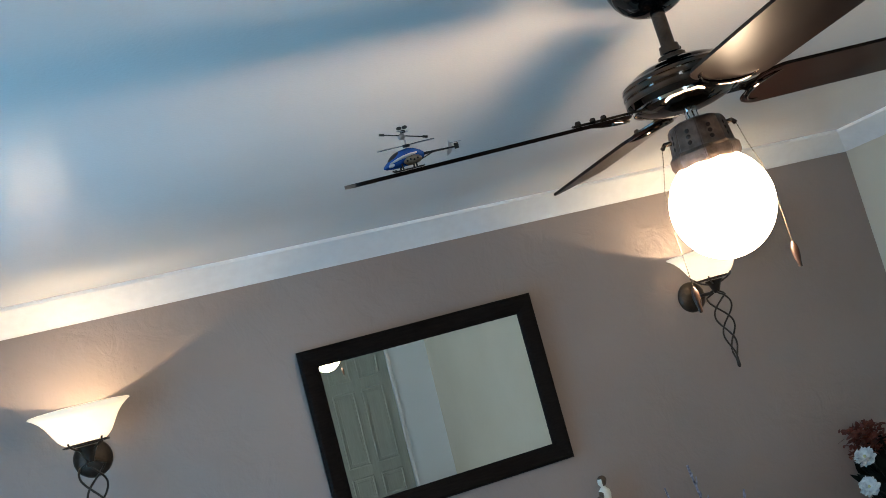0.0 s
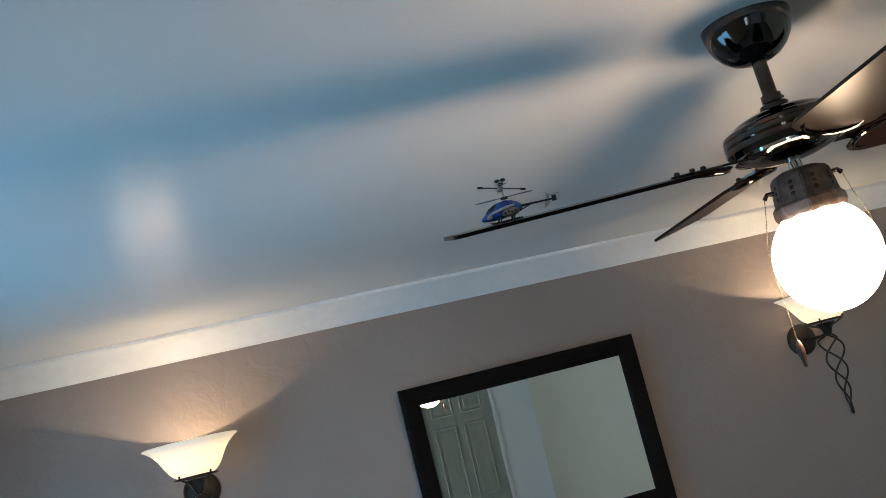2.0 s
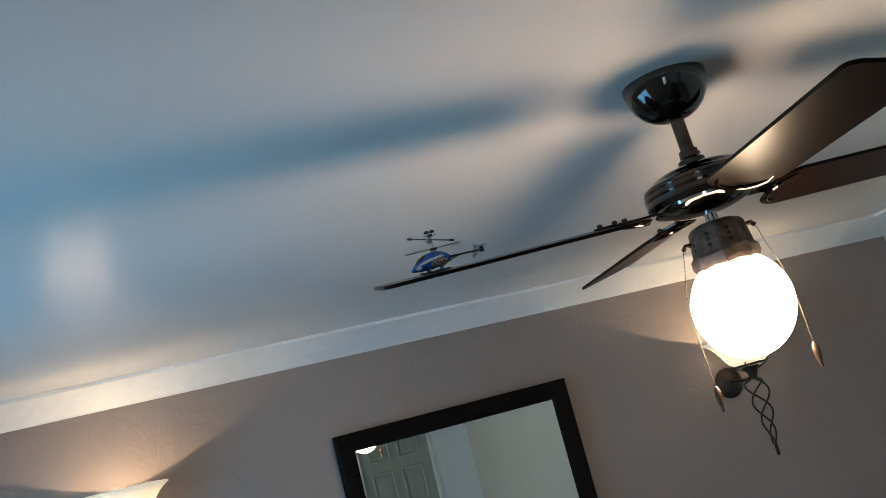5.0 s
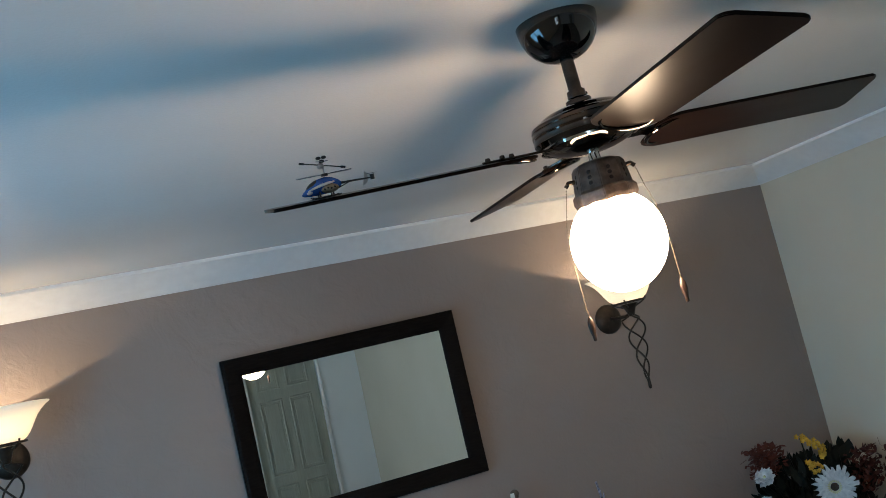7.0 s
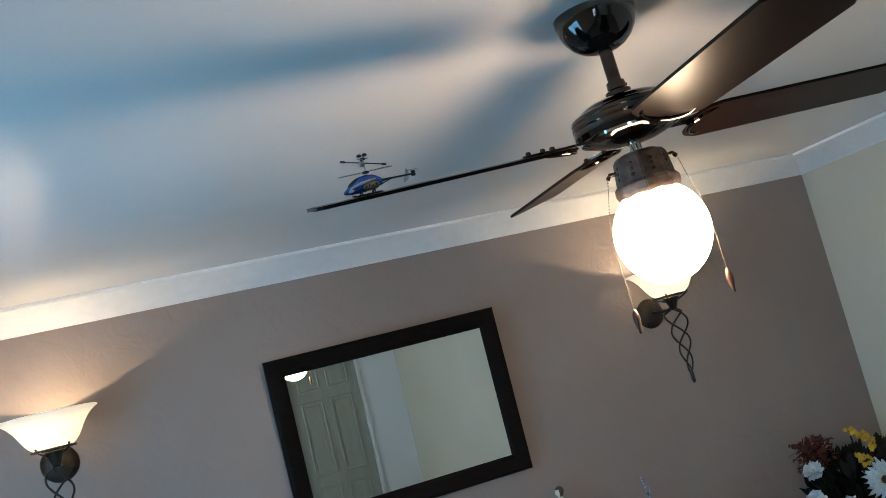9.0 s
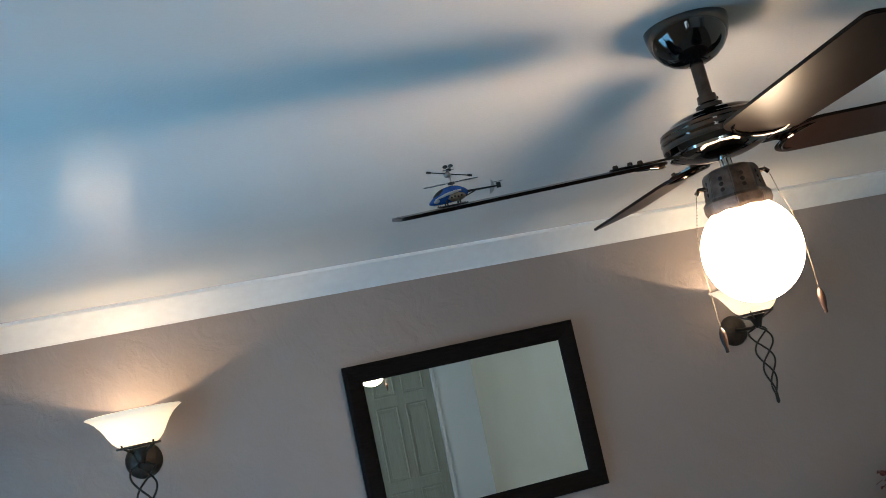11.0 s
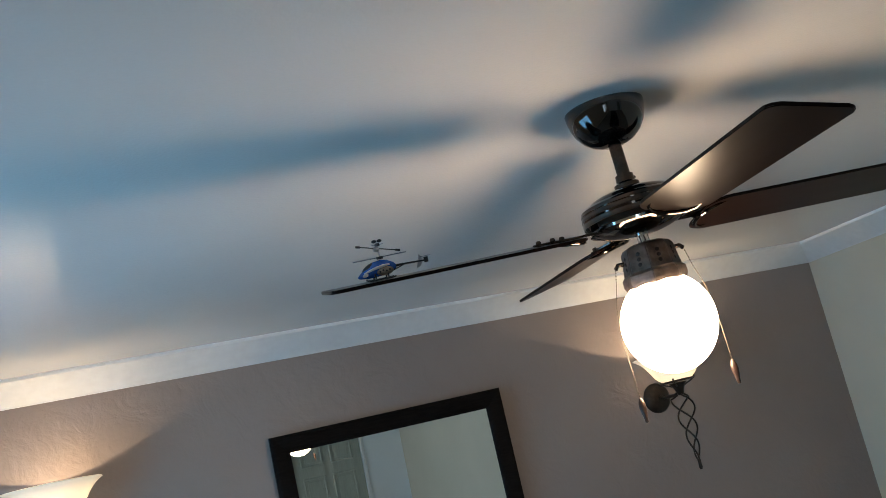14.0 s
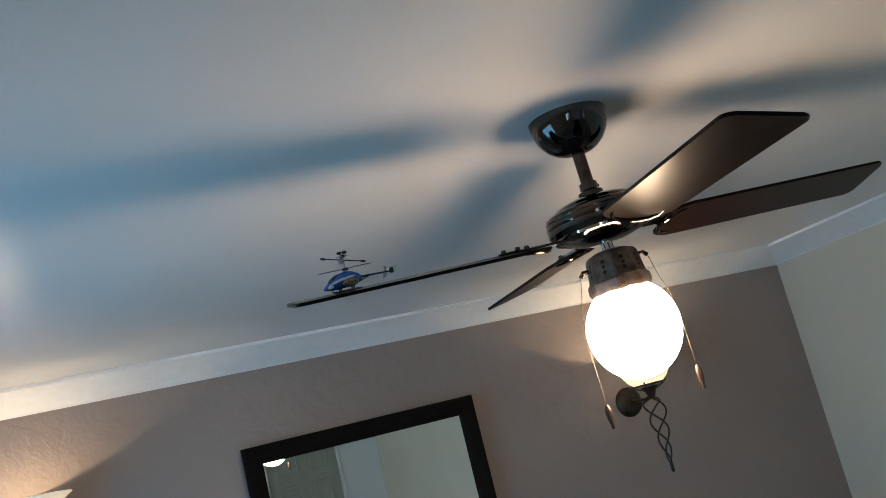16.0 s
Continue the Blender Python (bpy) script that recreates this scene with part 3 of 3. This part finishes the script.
def ornament(x, y, lumps, label, turn=0, size=1.0):
    bm = bmesh.new()
    for cx, cy, cz, rx, ry, rz in lumps:
        ball(bm, (cx, cy, cz), (rx, ry, rz), 20, 14)
    ob = part("ornament", bm, M_EBONY, angle=180)
    skin = ob.modifiers.new("skin", "REMESH")
    skin.mode, skin.voxel_size, skin.use_smooth_shade = "VOXEL", 0.0035, True
    soft = ob.modifiers.new("soft", "SMOOTH")
    soft.iterations = 4
    ob.matrix_world = pose(x, y, MZ, 0, 0, turn) @ Matrix.Scale(size, 4)
    return tagged(ob, label, "ornament", "dark ornaments on the mantel")


ornament(0.100, 1.93, [(0.012, 0, 0.082, 0.068, 0.050, 0.064), (0.046, -0.012, 0.070, 0.036, 0.044, 0.060), (-0.024, -0.022, 0.082, 0.040, 0.034, 0.058), (-0.056, -0.010, 0.074, 0.036, 0.034, 0.044),
                       (-0.074, -0.028, 0.045, 0.020, 0.022, 0.045), (0.052, -0.024, 0.028, 0.024, 0.024, 0.030), (0.008, -0.030, 0.030, 0.022, 0.022, 0.031), (-0.034, -0.030, 0.030, 0.022, 0.022, 0.031)],
         "large glossy black rounded sculpture on the mantel shelf", size=1.05)
ornament(-0.036, 1.92, [(0, 0, 0.060, 0.046, 0.038, 0.050), (-0.026, -0.012, 0.066, 0.030, 0.028, 0.038), (0.026, -0.012, 0.050, 0.030, 0.030, 0.042), (-0.012, -0.024, 0.026, 0.020, 0.020, 0.027), (0.024, -0.022, 0.024, 0.018, 0.018, 0.025)],
         "medium black rounded sculpture on the mantel shelf", size=1.4)
ornament(-0.136, 1.92, [(0, 0, 0.048, 0.038, 0.032, 0.042), (-0.026, -0.008, 0.050, 0.024, 0.024, 0.030), (0.012, -0.018, 0.022, 0.016, 0.016, 0.023), (-0.014, -0.018, 0.022, 0.016, 0.016, 0.023)],
         "smallest black rounded sculpture on the mantel shelf", size=1.5)


def figurine():
    """A carved pair, tall and small, as one plain mesh."""
    bm = lathe([(0, 0), (0.036, 0), (0.038, 0.004), (0.034, 0.03), (0.028, 0.07), (0.022, 0.105), (0.020, 0.120), (0.024, 0.140), (0.022, 0.156), (0.010, 0.168), (0.007, 0.174), (0, 0.176)], 24)
    ball(bm, (0.0, 0.0, 0.190), (0.017, 0.018, 0.020), 16, 10)
    ball(bm, (0.004, 0.004, 0.196), (0.0185, 0.0185, 0.017), 16, 10)
    small = lathe([(0, 0), (0.016, 0), (0.018, 0.05), (0.020, 0.06), (0.021, 0.09), (0.018, 0.108), (0.006, 0.116), (0, 0.118)], 18)
    merge(bm, small, pose(-0.034, -0.016, 0))
    ball(bm, (-0.034, -0.016, 0.128), (0.0135, 0.014, 0.015), 14, 9)
    tube([(-0.014, -0.012, 0.148), (-0.026, -0.022, 0.120), (-0.036, -0.030, 0.100)], 0.007, 8, bm)
    bm.normal_update()
    ob = part("figurine", bm, M_RESIN, angle=60)
    ob.matrix_world = pose(0.553, 1.985, MZ, 0, 0, 0) @ Matrix.Scale(0.95, 4)
    ob.data.materials.append(M_RESIN_DARK)
    for p in ob.data.polygons:
        c = p.center
        hair = (c.z > 0.174 and (c.x > -0.004 or c.y > 0.004 or c.z > 0.2)) or (c.z > 0.127 and c.x < -0.018 and (c.y > -0.02 or c.z > 0.134))
        trousers = c.x < -0.0155 and c.z < 0.058 and c.y < 0.001 and (c.x + 0.034) ** 2 + (c.y + 0.016) ** 2 < 0.0005
        if hair or trousers:
            p.material_index = 1
    return tagged(ob, "carved pale resin pair figurine with brown details", "figurine")


figurine()


def crystal():
    bm = lathe([(0, 0), (0.022, 0), (0.036, 0.010), (0.040, 0.022), (0.034, 0.038), (0.024, 0.046), (0.020, 0.046), (0.018, 0.034), (0.0, 0.028)], 12)
    ob = part("crystal_holder", bm, M_CRYSTAL, smooth=False)
    ob.matrix_world = pose(0.585, 1.825, MZ, 0, 0, 8)
    return tagged(ob, "faceted clear crystal tealight holder on the mantel", "candle holder")


crystal()


# ---- silver twigs beside the mantel ----
def twig_vase():
    vx, vy = 0.735, 1.665
    top = empty("twig_vase", pose(vx, vy, 0), "dark floor vase of silver glittered twigs", "vase")
    prof = [(0, 0), (0.060, 0), (0.066, 0.02), (0.075, 0.20), (0.070, 0.42), (0.046, 0.62), (0.040, 0.70), (0.048, 0.74), (0.042, 0.74), (0.034, 0.70), (0.038, 0.62), (0.0, 0.60)]
    part("vase", lathe(prof, 32), M_EBONY, top, "glossy black floor vase")
    rnd = random.Random(4)
    for ax, tx, ty, tz, bend in ((-0.026, 0.622, 1.66, 1.256, -0.016), (0.02, 0.760, 1.70, 1.296, 0.02), (0.024, 0.928, 1.68, 1.160, -0.03)):
        a, b = Vector((ax, rnd.uniform(-0.015, 0.015), 0.61)), Vector((tx - vx, ty - vy, tz))
        pts, rad = [], []
        for i in range(19):
            u = i / 18
            p = a.lerp(b, u) + Vector((bend * math.sin(math.pi * u) + 0.006 * math.sin(9 * u + tx * 20), 0.006 * math.cos(11 * u), 0))
            pts.append(p)
            rad.append((0.0078 * (1 - u) + 0.0036) * (1 + 0.25 * math.sin(23 * u + tx * 30)))
        bm = tube(pts, rad, 7)
        for i in range(6, 18):
            side = Vector((rnd.uniform(-1, 1), rnd.uniform(-1, 0.3), rnd.uniform(0.9, 1.8))).normalized() * rnd.uniform(0.014, 0.045)
            tube([pts[i], pts[i] + side * 0.5 + Vector((0.002, 0, 0)), pts[i] + side], [0.0042, 0.0034, 0.0018], 5, bm)
        part("twig", bm, M_SILVERTWIG, top, "curled silver glittered twig")


twig_vase()


# ---- silk flowers in the corner ----
def petal_ring(bm, n, inner, length, width, tilt, phase=0.0, lift=0.0):
    for k in range(n):
        a = 2 * math.pi * (k + phase) / n
        rows = []
        for i in range(5):
            u = i / 4
            w = width * (0.45 + 0.55 * math.sin(math.pi * min(1, 0.25 + 0.62 * u))) * (1 - 0.45 * max(0, u - 0.7) / 0.3)
            r = inner + length * u
            z = lift + math.sin(tilt) * length * u - 0.10 * length * u * u
            rows.append((r, w, z))
        def spot(r, w, z):
            return (r * math.cos(a) - w * math.sin(a), r * math.sin(a) + w * math.cos(a), z)
        for side, dz in ((1, 0.0), (-1, -0.0012)):
            vs = [[bm.verts.new(spot(r, s * w / 2, z + dz + 0.12 * w * abs(s))) for s in (-1, 0, 1)] for r, w, z in rows]
            for r0, r1 in zip(vs, vs[1:]):
                for q in range(2):
                    f = (r0[q], r0[q + 1], r1[q + 1], r1[q])
                    bm.faces.new(f if side > 0 else f[::-1])


def leaf_mesh(bm, at, way, length, width, rnd):
    d = Vector(way).normalized()
    s = d.cross(Vector((rnd.uniform(-1, 1), rnd.uniform(-1, 1), rnd.uniform(0.2, 1)))).normalized()
    nrm = s.cross(d).normalized()
    prev = None
    for i in range(5):
        u = i / 4
        w = width * math.sin(math.pi * (0.08 + 0.9 * u)) * 0.5
        p = Vector(at) + d * length * u - nrm * 0.15 * length * u * u
        row = [bm.verts.new(p + s * w), bm.verts.new(p + nrm * 0.002 - nrm * w * 0.3), bm.verts.new(p - s * w)]
        if prev:
            bm.faces.new((prev[0], prev[1], row[1], row[0]))
            bm.faces.new((prev[1], prev[2], row[2], row[1]))
        prev = row


def flower_arrangement():
    fx, fy = 1.78, 1.76
    dx, dz = -0.036, 0.012
    top = empty("flower_arrangement", pose(fx, fy, 0), "artificial white daisies with rust and yellow foliage in a dark vase", "flowers")
    part("vase", lathe([(0, 0), (0.075, 0), (0.080, 0.02), (0.088, 0.25), (0.078, 0.50), (0.052, 0.66), (0.050, 0.70), (0.060, 0.73), (0.052, 0.73), (0.044, 0.70), (0.0, 0.64)], 32), M_EBONY, top, "tall black floor vase")
    rnd = random.Random(9)
    base = Vector((0, 0, 0.68))

    def spot(x, y, z):
        return Vector((x - fx + dx, y - fy, z + dz))

    def stem(p):
        mid = base.lerp(p, 0.55) + Vector((0, 0, 0.05))
        return tube([base, mid, p], 0.003, 6)

    aim = Vector((-0.96 - fx, -1.45 - fy, 0.55)).normalized()
    # the large daisy
    p = spot(1.832, 1.70, 0.990)
    bm = bmesh.new()
    petal_ring(bm, 22, 0.018, 0.068, 0.0195, 0.10)
    petal_ring(bm, 18, 0.016, 0.052, 0.0175, 0.28, 0.5, 0.003)
    for v in bm.verts:
        far = max(0.0, math.hypot(v.co.x, v.co.y) - 0.02) / 0.06
        swing = 0.05 * math.sin(23.0 * math.atan2(v.co.y, v.co.x)) * far
        reach = 1 + 0.10 * far * math.sin(7.3 * math.atan2(v.co.y, v.co.x) + 1.0)
        v.co = Euler((0, 0, swing)).to_matrix() @ (v.co * reach) + Vector((0, 0, rnd.uniform(-1, 1) * 0.003 * far))
    m = Matrix.Translation(p) @ aim.to_track_quat("Z", "Y").to_matrix().to_4x4()
    bm.transform(m)
    daisy = part("daisy", bm, M_PETAL, top, "large white silk daisy")
    eye = lathe([(0, 0.010), (0.010, 0.009), (0.016, 0.004), (0.018, -0.003), (0, -0.003)], 18)
    eye.transform(m)
    ring = bmesh.new()
    petal_ring(ring, 20, 0.015, 0.013, 0.0055, 0.9, 0.25, 0.002)
    ring.transform(m)
    part("floret_ring", ring, M_FLORET, daisy, "pale yellow-green floret ring")
    part("daisy_centre", eye, M_EYE, daisy, "dark brown domed centre")
    part("stem", stem(p - aim * 0.004), M_LEAF, top)
    # smaller white blossoms
    for x, y, z, size, up in ((1.506, 1.72, 1.000, 0.034, 0.1), (1.735, 1.68, 0.868, 0.036, 0.0), (1.880, 1.70, 0.880, 0.040, 0.3), (1.548, 1.74, 1.095, 0.038, 0.9), (1.642, 1.70, 0.935, 0.038, 0.3)):
        p = spot(x, y, z)
        d = (aim + Vector((rnd.uniform(-0.4, 0.4), rnd.uniform(-0.2, 0.2), up))).normalized()
        bm = bmesh.new()
        petal_ring(bm, 7, 0.002, size, size * 0.72, 0.30 + rnd.uniform(0, 0.2))
        petal_ring(bm, 7, 0.002, size * 0.85, size * 0.6, 0.75, 0.5, 0.003)
        for v in bm.verts:
            v.co += Vector((rnd.uniform(-1, 1), rnd.uniform(-1, 1), rnd.uniform(-1, 1))) * size * 0.17
        petal_ring(bm, 5, 0.001, size * 0.55, size * 0.6, 1.0, 0.2, 0.006)
        bm.transform(Matrix.Translation(p) @ d.to_track_quat("Z", "Y").to_matrix().to_4x4())
        blossom = part("blossom", bm, M_PETAL, top, "small ruffled white silk blossom")
        core = ball(bmesh.new(), p + d * size * 0.42, (size * 0.16,) * 3, 10, 8)
        part("blossom_centre", core, M_FLORET, blossom)
        part("stem", stem(p), M_LEAF, top)
    # yellow sprays
    for pts in (((1.765, 1.205), (1.79, 1.185), (1.82, 1.17), (1.845, 1.145), (1.85, 1.115)), ((1.775, 1.095), (1.80, 1.085), (1.785, 1.07)), ((1.61, 0.862), (1.635, 0.872), (1.62, 0.845))):
        bm = bmesh.new()
        for x, z in pts:
            for k in range(5):
                q = spot(x + rnd.uniform(-0.013, 0.013), 1.74 + rnd.uniform(-0.02, 0.02), z + rnd.uniform(-0.013, 0.013))
                own = bmesh.new()
                petal_ring(own, 5, 0.001, 0.010, 0.008, 0.6)
                merge(bm, own, Matrix.Translation(q) @ Vector((rnd.uniform(-0.8, 0.3), -1, rnd.uniform(-0.4, 0.8))).to_track_quat("Z", "Y").to_matrix().to_4x4())
        part("yellow_spray", bm, M_YELLOW, top, "spray of small yellow silk blossoms")
        part("stem", stem(spot(pts[0][0], 1.745, pts[0][1])), M_LEAF, top)
    # rust foliage, two sprays
    for cx, cy, cz, sx, sz, n in ((1.605, 1.80, 1.155, 0.085, 0.065, 320), (2.03, 1.70, 1.02, 0.09, 0.11, 320)):
        bm = bmesh.new()
        for k in range(n):
            q = spot(cx + max(-1.6, min(1.6, rnd.gauss(0, 1))) * sx * 0.5, cy + rnd.uniform(-0.04, 0.04), cz + max(-1.6, min(1.3, rnd.gauss(0, 1))) * sz * 0.5)
            q.x = min(q.x, 2.10 - fx)
            leaf_mesh(bm, q, (rnd.uniform(-1, 1) if cx < 2 else rnd.uniform(-1, 0.2), rnd.uniform(-1, 0.4), rnd.uniform(-0.4, 1)), rnd.uniform(0.016, 0.034), rnd.uniform(0.009, 0.018), rnd)
        part("rust_foliage", bm, M_RED, top, "rust-red silk foliage")
        part("stem", stem(spot(cx, cy, cz)), M_LEAF, top)
    # dark leaves
    bm = bmesh.new()
    for k in range(680):
        q = spot(max(1.64, rnd.gauss(1.84, 0.12)), 1.80 + rnd.uniform(-0.05, 0.09), min(1.06, max(0.745, rnd.gauss(0.895, 0.09))))
        q.x = min(q.x, 2.06 - fx)
        way = q - base + Vector((rnd.uniform(-0.1, 0.1), rnd.uniform(-0.15, 0.05), rnd.uniform(-0.02, 0.12)))
        if q.x > 0.2:
            way.x = min(way.x, 0)
        leaf_mesh(bm, q, way, rnd.uniform(0.06, 0.10), rnd.uniform(0.03, 0.05), rnd)
    for x, z, ex, ez in ((1.72, 0.84, 1.61, 0.75),):
        a, b = spot(x, 1.74, z), spot(ex, 1.70, ez)
        leaf_mesh(bm, a, b - a, (b - a).length, 0.06, rnd)
    part("leaves", bm, M_LEAF, top, "dark green silk leaves")


flower_arrangement()

jar = part("ceramic_jar", lathe([(0, 0), (0.050, 0), (0.062, 0.02), (0.070, 0.30), (0.060, 0.56), (0.040, 0.68), (0.036, 0.72), (0.044, 0.75), (0.038, 0.75), (0.030, 0.72), (0, 0.66)], 36), M_WHITE)
jar.matrix_world = pose(1.995, 1.80, -0.0) @ Matrix.Diagonal((1, 1, 0.93, 1))
tagged(jar, "tall glazed white ceramic jar on the floor", "jar")


# ---- the toy helicopter, standing on a blade ----
def toy_helicopter():
    """Local frame: nose towards -x, z = 0 under the skids, about 0.15 m long."""
    top = empty("toy_helicopter", Matrix.Identity(4), "small blue and silver toy helicopter standing on a fan blade", "toy helicopter")
    # cabin: a teardrop shell
    bm = bmesh.new()
    rings = []
    stations = ((-0.047, 0.002, 0.0016, 0.0175), (-0.043, 0.0055, 0.0045, 0.0185), (-0.031, 0.0105, 0.0100, 0.0225), (-0.016, 0.0125, 0.0145, 0.0270), (0.0, 0.0120, 0.0150, 0.0285), (0.012, 0.0095, 0.0125, 0.0285), (0.022, 0.006, 0.008, 0.0275), (0.027, 0.003, 0.004, 0.0270))
    for x, hw_, hh_, zc in stations:
        rings.append([bm.verts.new((x, hw_ * math.cos(2 * math.pi * k / 16), zc + hh_ * math.sin(2 * math.pi * k / 16))) for k in range(16)])
    for a, b in zip(rings, rings[1:]):
        for k in range(16):
            j = (k + 1) % 16
            bm.faces.new((a[k], a[j], b[j], b[k]))
    bm.faces.new(rings[0][::-1])
    bm.faces.new(rings[-1])
    body = part("cabin", bm, M_BLUE, top, "glossy blue cabin shell", angle=70)
    stripe = bmesh.new()
    for s in (-1, 1):
        path = [(-0.036, s * 0.0088, 0.0225), (-0.026, s * 0.0122, 0.0262), (-0.012, s * 0.0135, 0.0295), (0.002, s * 0.0127, 0.0315), (0.014, s * 0.0095, 0.0325)]
        tube(path, [0.0012, 0.0022, 0.0028, 0.0026, 0.0014], 8, stripe)
    part("stripe", stripe, M_WHITE, body, "white side stripe")
    pod = bmesh.new()
    for s in (-1, 1):
        ball(pod, (0.004, s * 0.0100, 0.0215), (0.017, 0.0045, 0.0085), 14, 8)
    part("side_panel", pod, M_FRAMEWORK, body, "dull bronze-grey perforated side panel")
    glassy = bmesh.new()
    ball(glassy, (-0.0235, 0, 0.0318), (0.0165, 0.0088, 0.0066), 18, 10, Euler((0, radians(-27), 0)))
    part("windscreen", glassy, M_BLACK, body, "dark windscreen")
    # Raised pale patches on both sides of the nose.
    nose = bmesh.new()
    for s in (-1, 1):
        ball(nose, (-0.031, s * 0.0066, 0.0205), (0.0085, 0.0042, 0.0040), 12, 8, Euler((0, radians(-14), 0)))
    part("nose_patch", nose, M_WHITE, body, "pale silver patches on the nose")
    # Holes drawn as thin black discs; the dark inside them is only colour.
    for s in (-1, 1):
        for k in range(4):
            hole = lathe([(0, 0.0006), (0.0017, 0.0006), (0.0019, 0.0), (0, 0.0)], 10)
            hole.transform(pose(-0.006 + 0.0062 * k, s * 0.0144, 0.0215 + 0.0016 * (k % 2), -90 * s, 0, 0))
            part("frame_hole_disc", hole, M_BLACK, body)
    for s in (-1, 1):
        sk = tube([(-0.031, s * 0.0155, 0.0042), (-0.027, s * 0.0155, 0.0016), (0.018, s * 0.0155, 0.0016), (0.022, s * 0.0155, 0.0024)], 0.0014, 6)
        skid = part("skid", sk, M_BLACK, top)
        for x in (-0.016, 0.008):
            part("skid_leg", tube([(x, s * 0.0155, 0.002), (x, s * 0.0125, 0.009), (x, s * 0.006, 0.016)], 0.0016, 6), M_BLACK, skid)
    boom = tube([(0.022, 0, 0.0275), (0.050, 0, 0.0270), (0.084, 0, 0.0260)], [0.0026, 0.0019, 0.0015], 8)
    tube([(0.020, 0.003, 0.019), (0.045, 0.0, 0.0268)], 0.001, 5, boom)
    tube([(0.020, -0.003, 0.019), (0.045, 0.0, 0.0268)], 0.001, 5, boom)
    part("tail_boom", boom, M_BLACK, top, "thin black tail boom")
    fin = slab([(0.066, 0.022), (0.074, 0.026), (0.079, 0.034), (0.077, 0.044), (0.073, 0.048), (0.0715, 0.038), (0.068, 0.030)], -0.0006, 0.0006)
    fin.transform(pose(0, 0, -0.0085, 90, 0, 0))
    part("tail_fin", fin, M_ALU, top, "silver curved tail fin")
    tail = lathe([(0, -0.004), (0.0042, -0.004), (0.0042, 0.006), (0, 0.0065)], 12)
    tail.transform(pose(0.086, 0, 0.026))
    tr = part("tail_motor", tail, M_BLACK, top)
    for k in range(2):
        bl = slab([(0.001, -0.0015), (0.012, -0.003), (0.014, 0.001), (0.010, 0.003), (0.001, 0.0015)], 0.0075, 0.0083)
        bl.transform(pose(0.086, 0, 0.026, 0, 0, 40 + 180 * k))
        part("tail_blade", bl, M_ROTOR, tr)
    mast = tube([(0, 0, 0.041), (0, 0, 0.078)], 0.0013, 8)
    part("mast", mast, M_ALU, top)
    for z, r in ((0.047, 0.0062), (0.072, 0.0045)):
        hub = lathe([(0, z - 0.003), (r, z - 0.0025), (r * 1.1, z), (r, z + 0.0025), (0, z + 0.003)], 14)
        part("rotor_hub", hub, M_BLACK, top)
    frame_block = bmesh.new()
    ball(frame_block, (-0.004, 0, 0.0635), (0.007, 0.006, 0.006), 12, 8)
    part("upper_linkage", frame_block, M_ALU, top, "clear blue-grey rotor linkage")
    for z, turns in ((0.048, (12, 192)), (0.0715, (75, 255))):
        for az in turns:
            bl = slab([(0.006, -0.0022), (0.018, -0.0050), (0.046, -0.0060), (0.053, -0.0035), (0.054, 0.0015), (0.048, 0.0035), (0.018, 0.0030), (0.006, 0.0022)], -0.0005, 0.0005)
            bl.transform(pose(0, 0, z, 0, 0, az) @ pose(0, 0, 0, -9, 0, 0))
            part("rotor_blade", bl, M_ROTOR, top, "thin smoky plastic rotor blade")
    bar = tube([(-0.040, -0.010, 0.0745), (0.040, 0.010, 0.0545)], 0.0010, 6)
    for s in (-1, 1):
        tube([(s * 0.034, s * 0.0085, 0.0645 - s * 0.0085), (s * 0.042, s * 0.0105, 0.0645 - s * 0.0105)], 0.0022, 8, bar)
    part("flybar", bar, M_BLACK, top, "weighted black flybar")
    cap = bmesh.new()
    for s in (-1, 1):
        ball(cap, (s * 0.005, 0, 0.0785), (0.005, 0.004, 0.0032), 10, 8)
    part("flybar_hub", cap, M_BLACK, top)
    for o in top.children:
        if o.name.split(".")[0] != "skid":
            o.location.z -= 0.006
    return top


heli = toy_helicopter()
on_blade = FAN @ pose(0, 0, BLADE_Z, 0, 0, 175) @ pose(0, 0, 0, -BLADE_PITCH, 0, 0) @ pose(0.497, 0.0, 0.0032, 0, 0, 176)
heli.matrix_world = on_blade @ Matrix.Scale(0.92, 4)
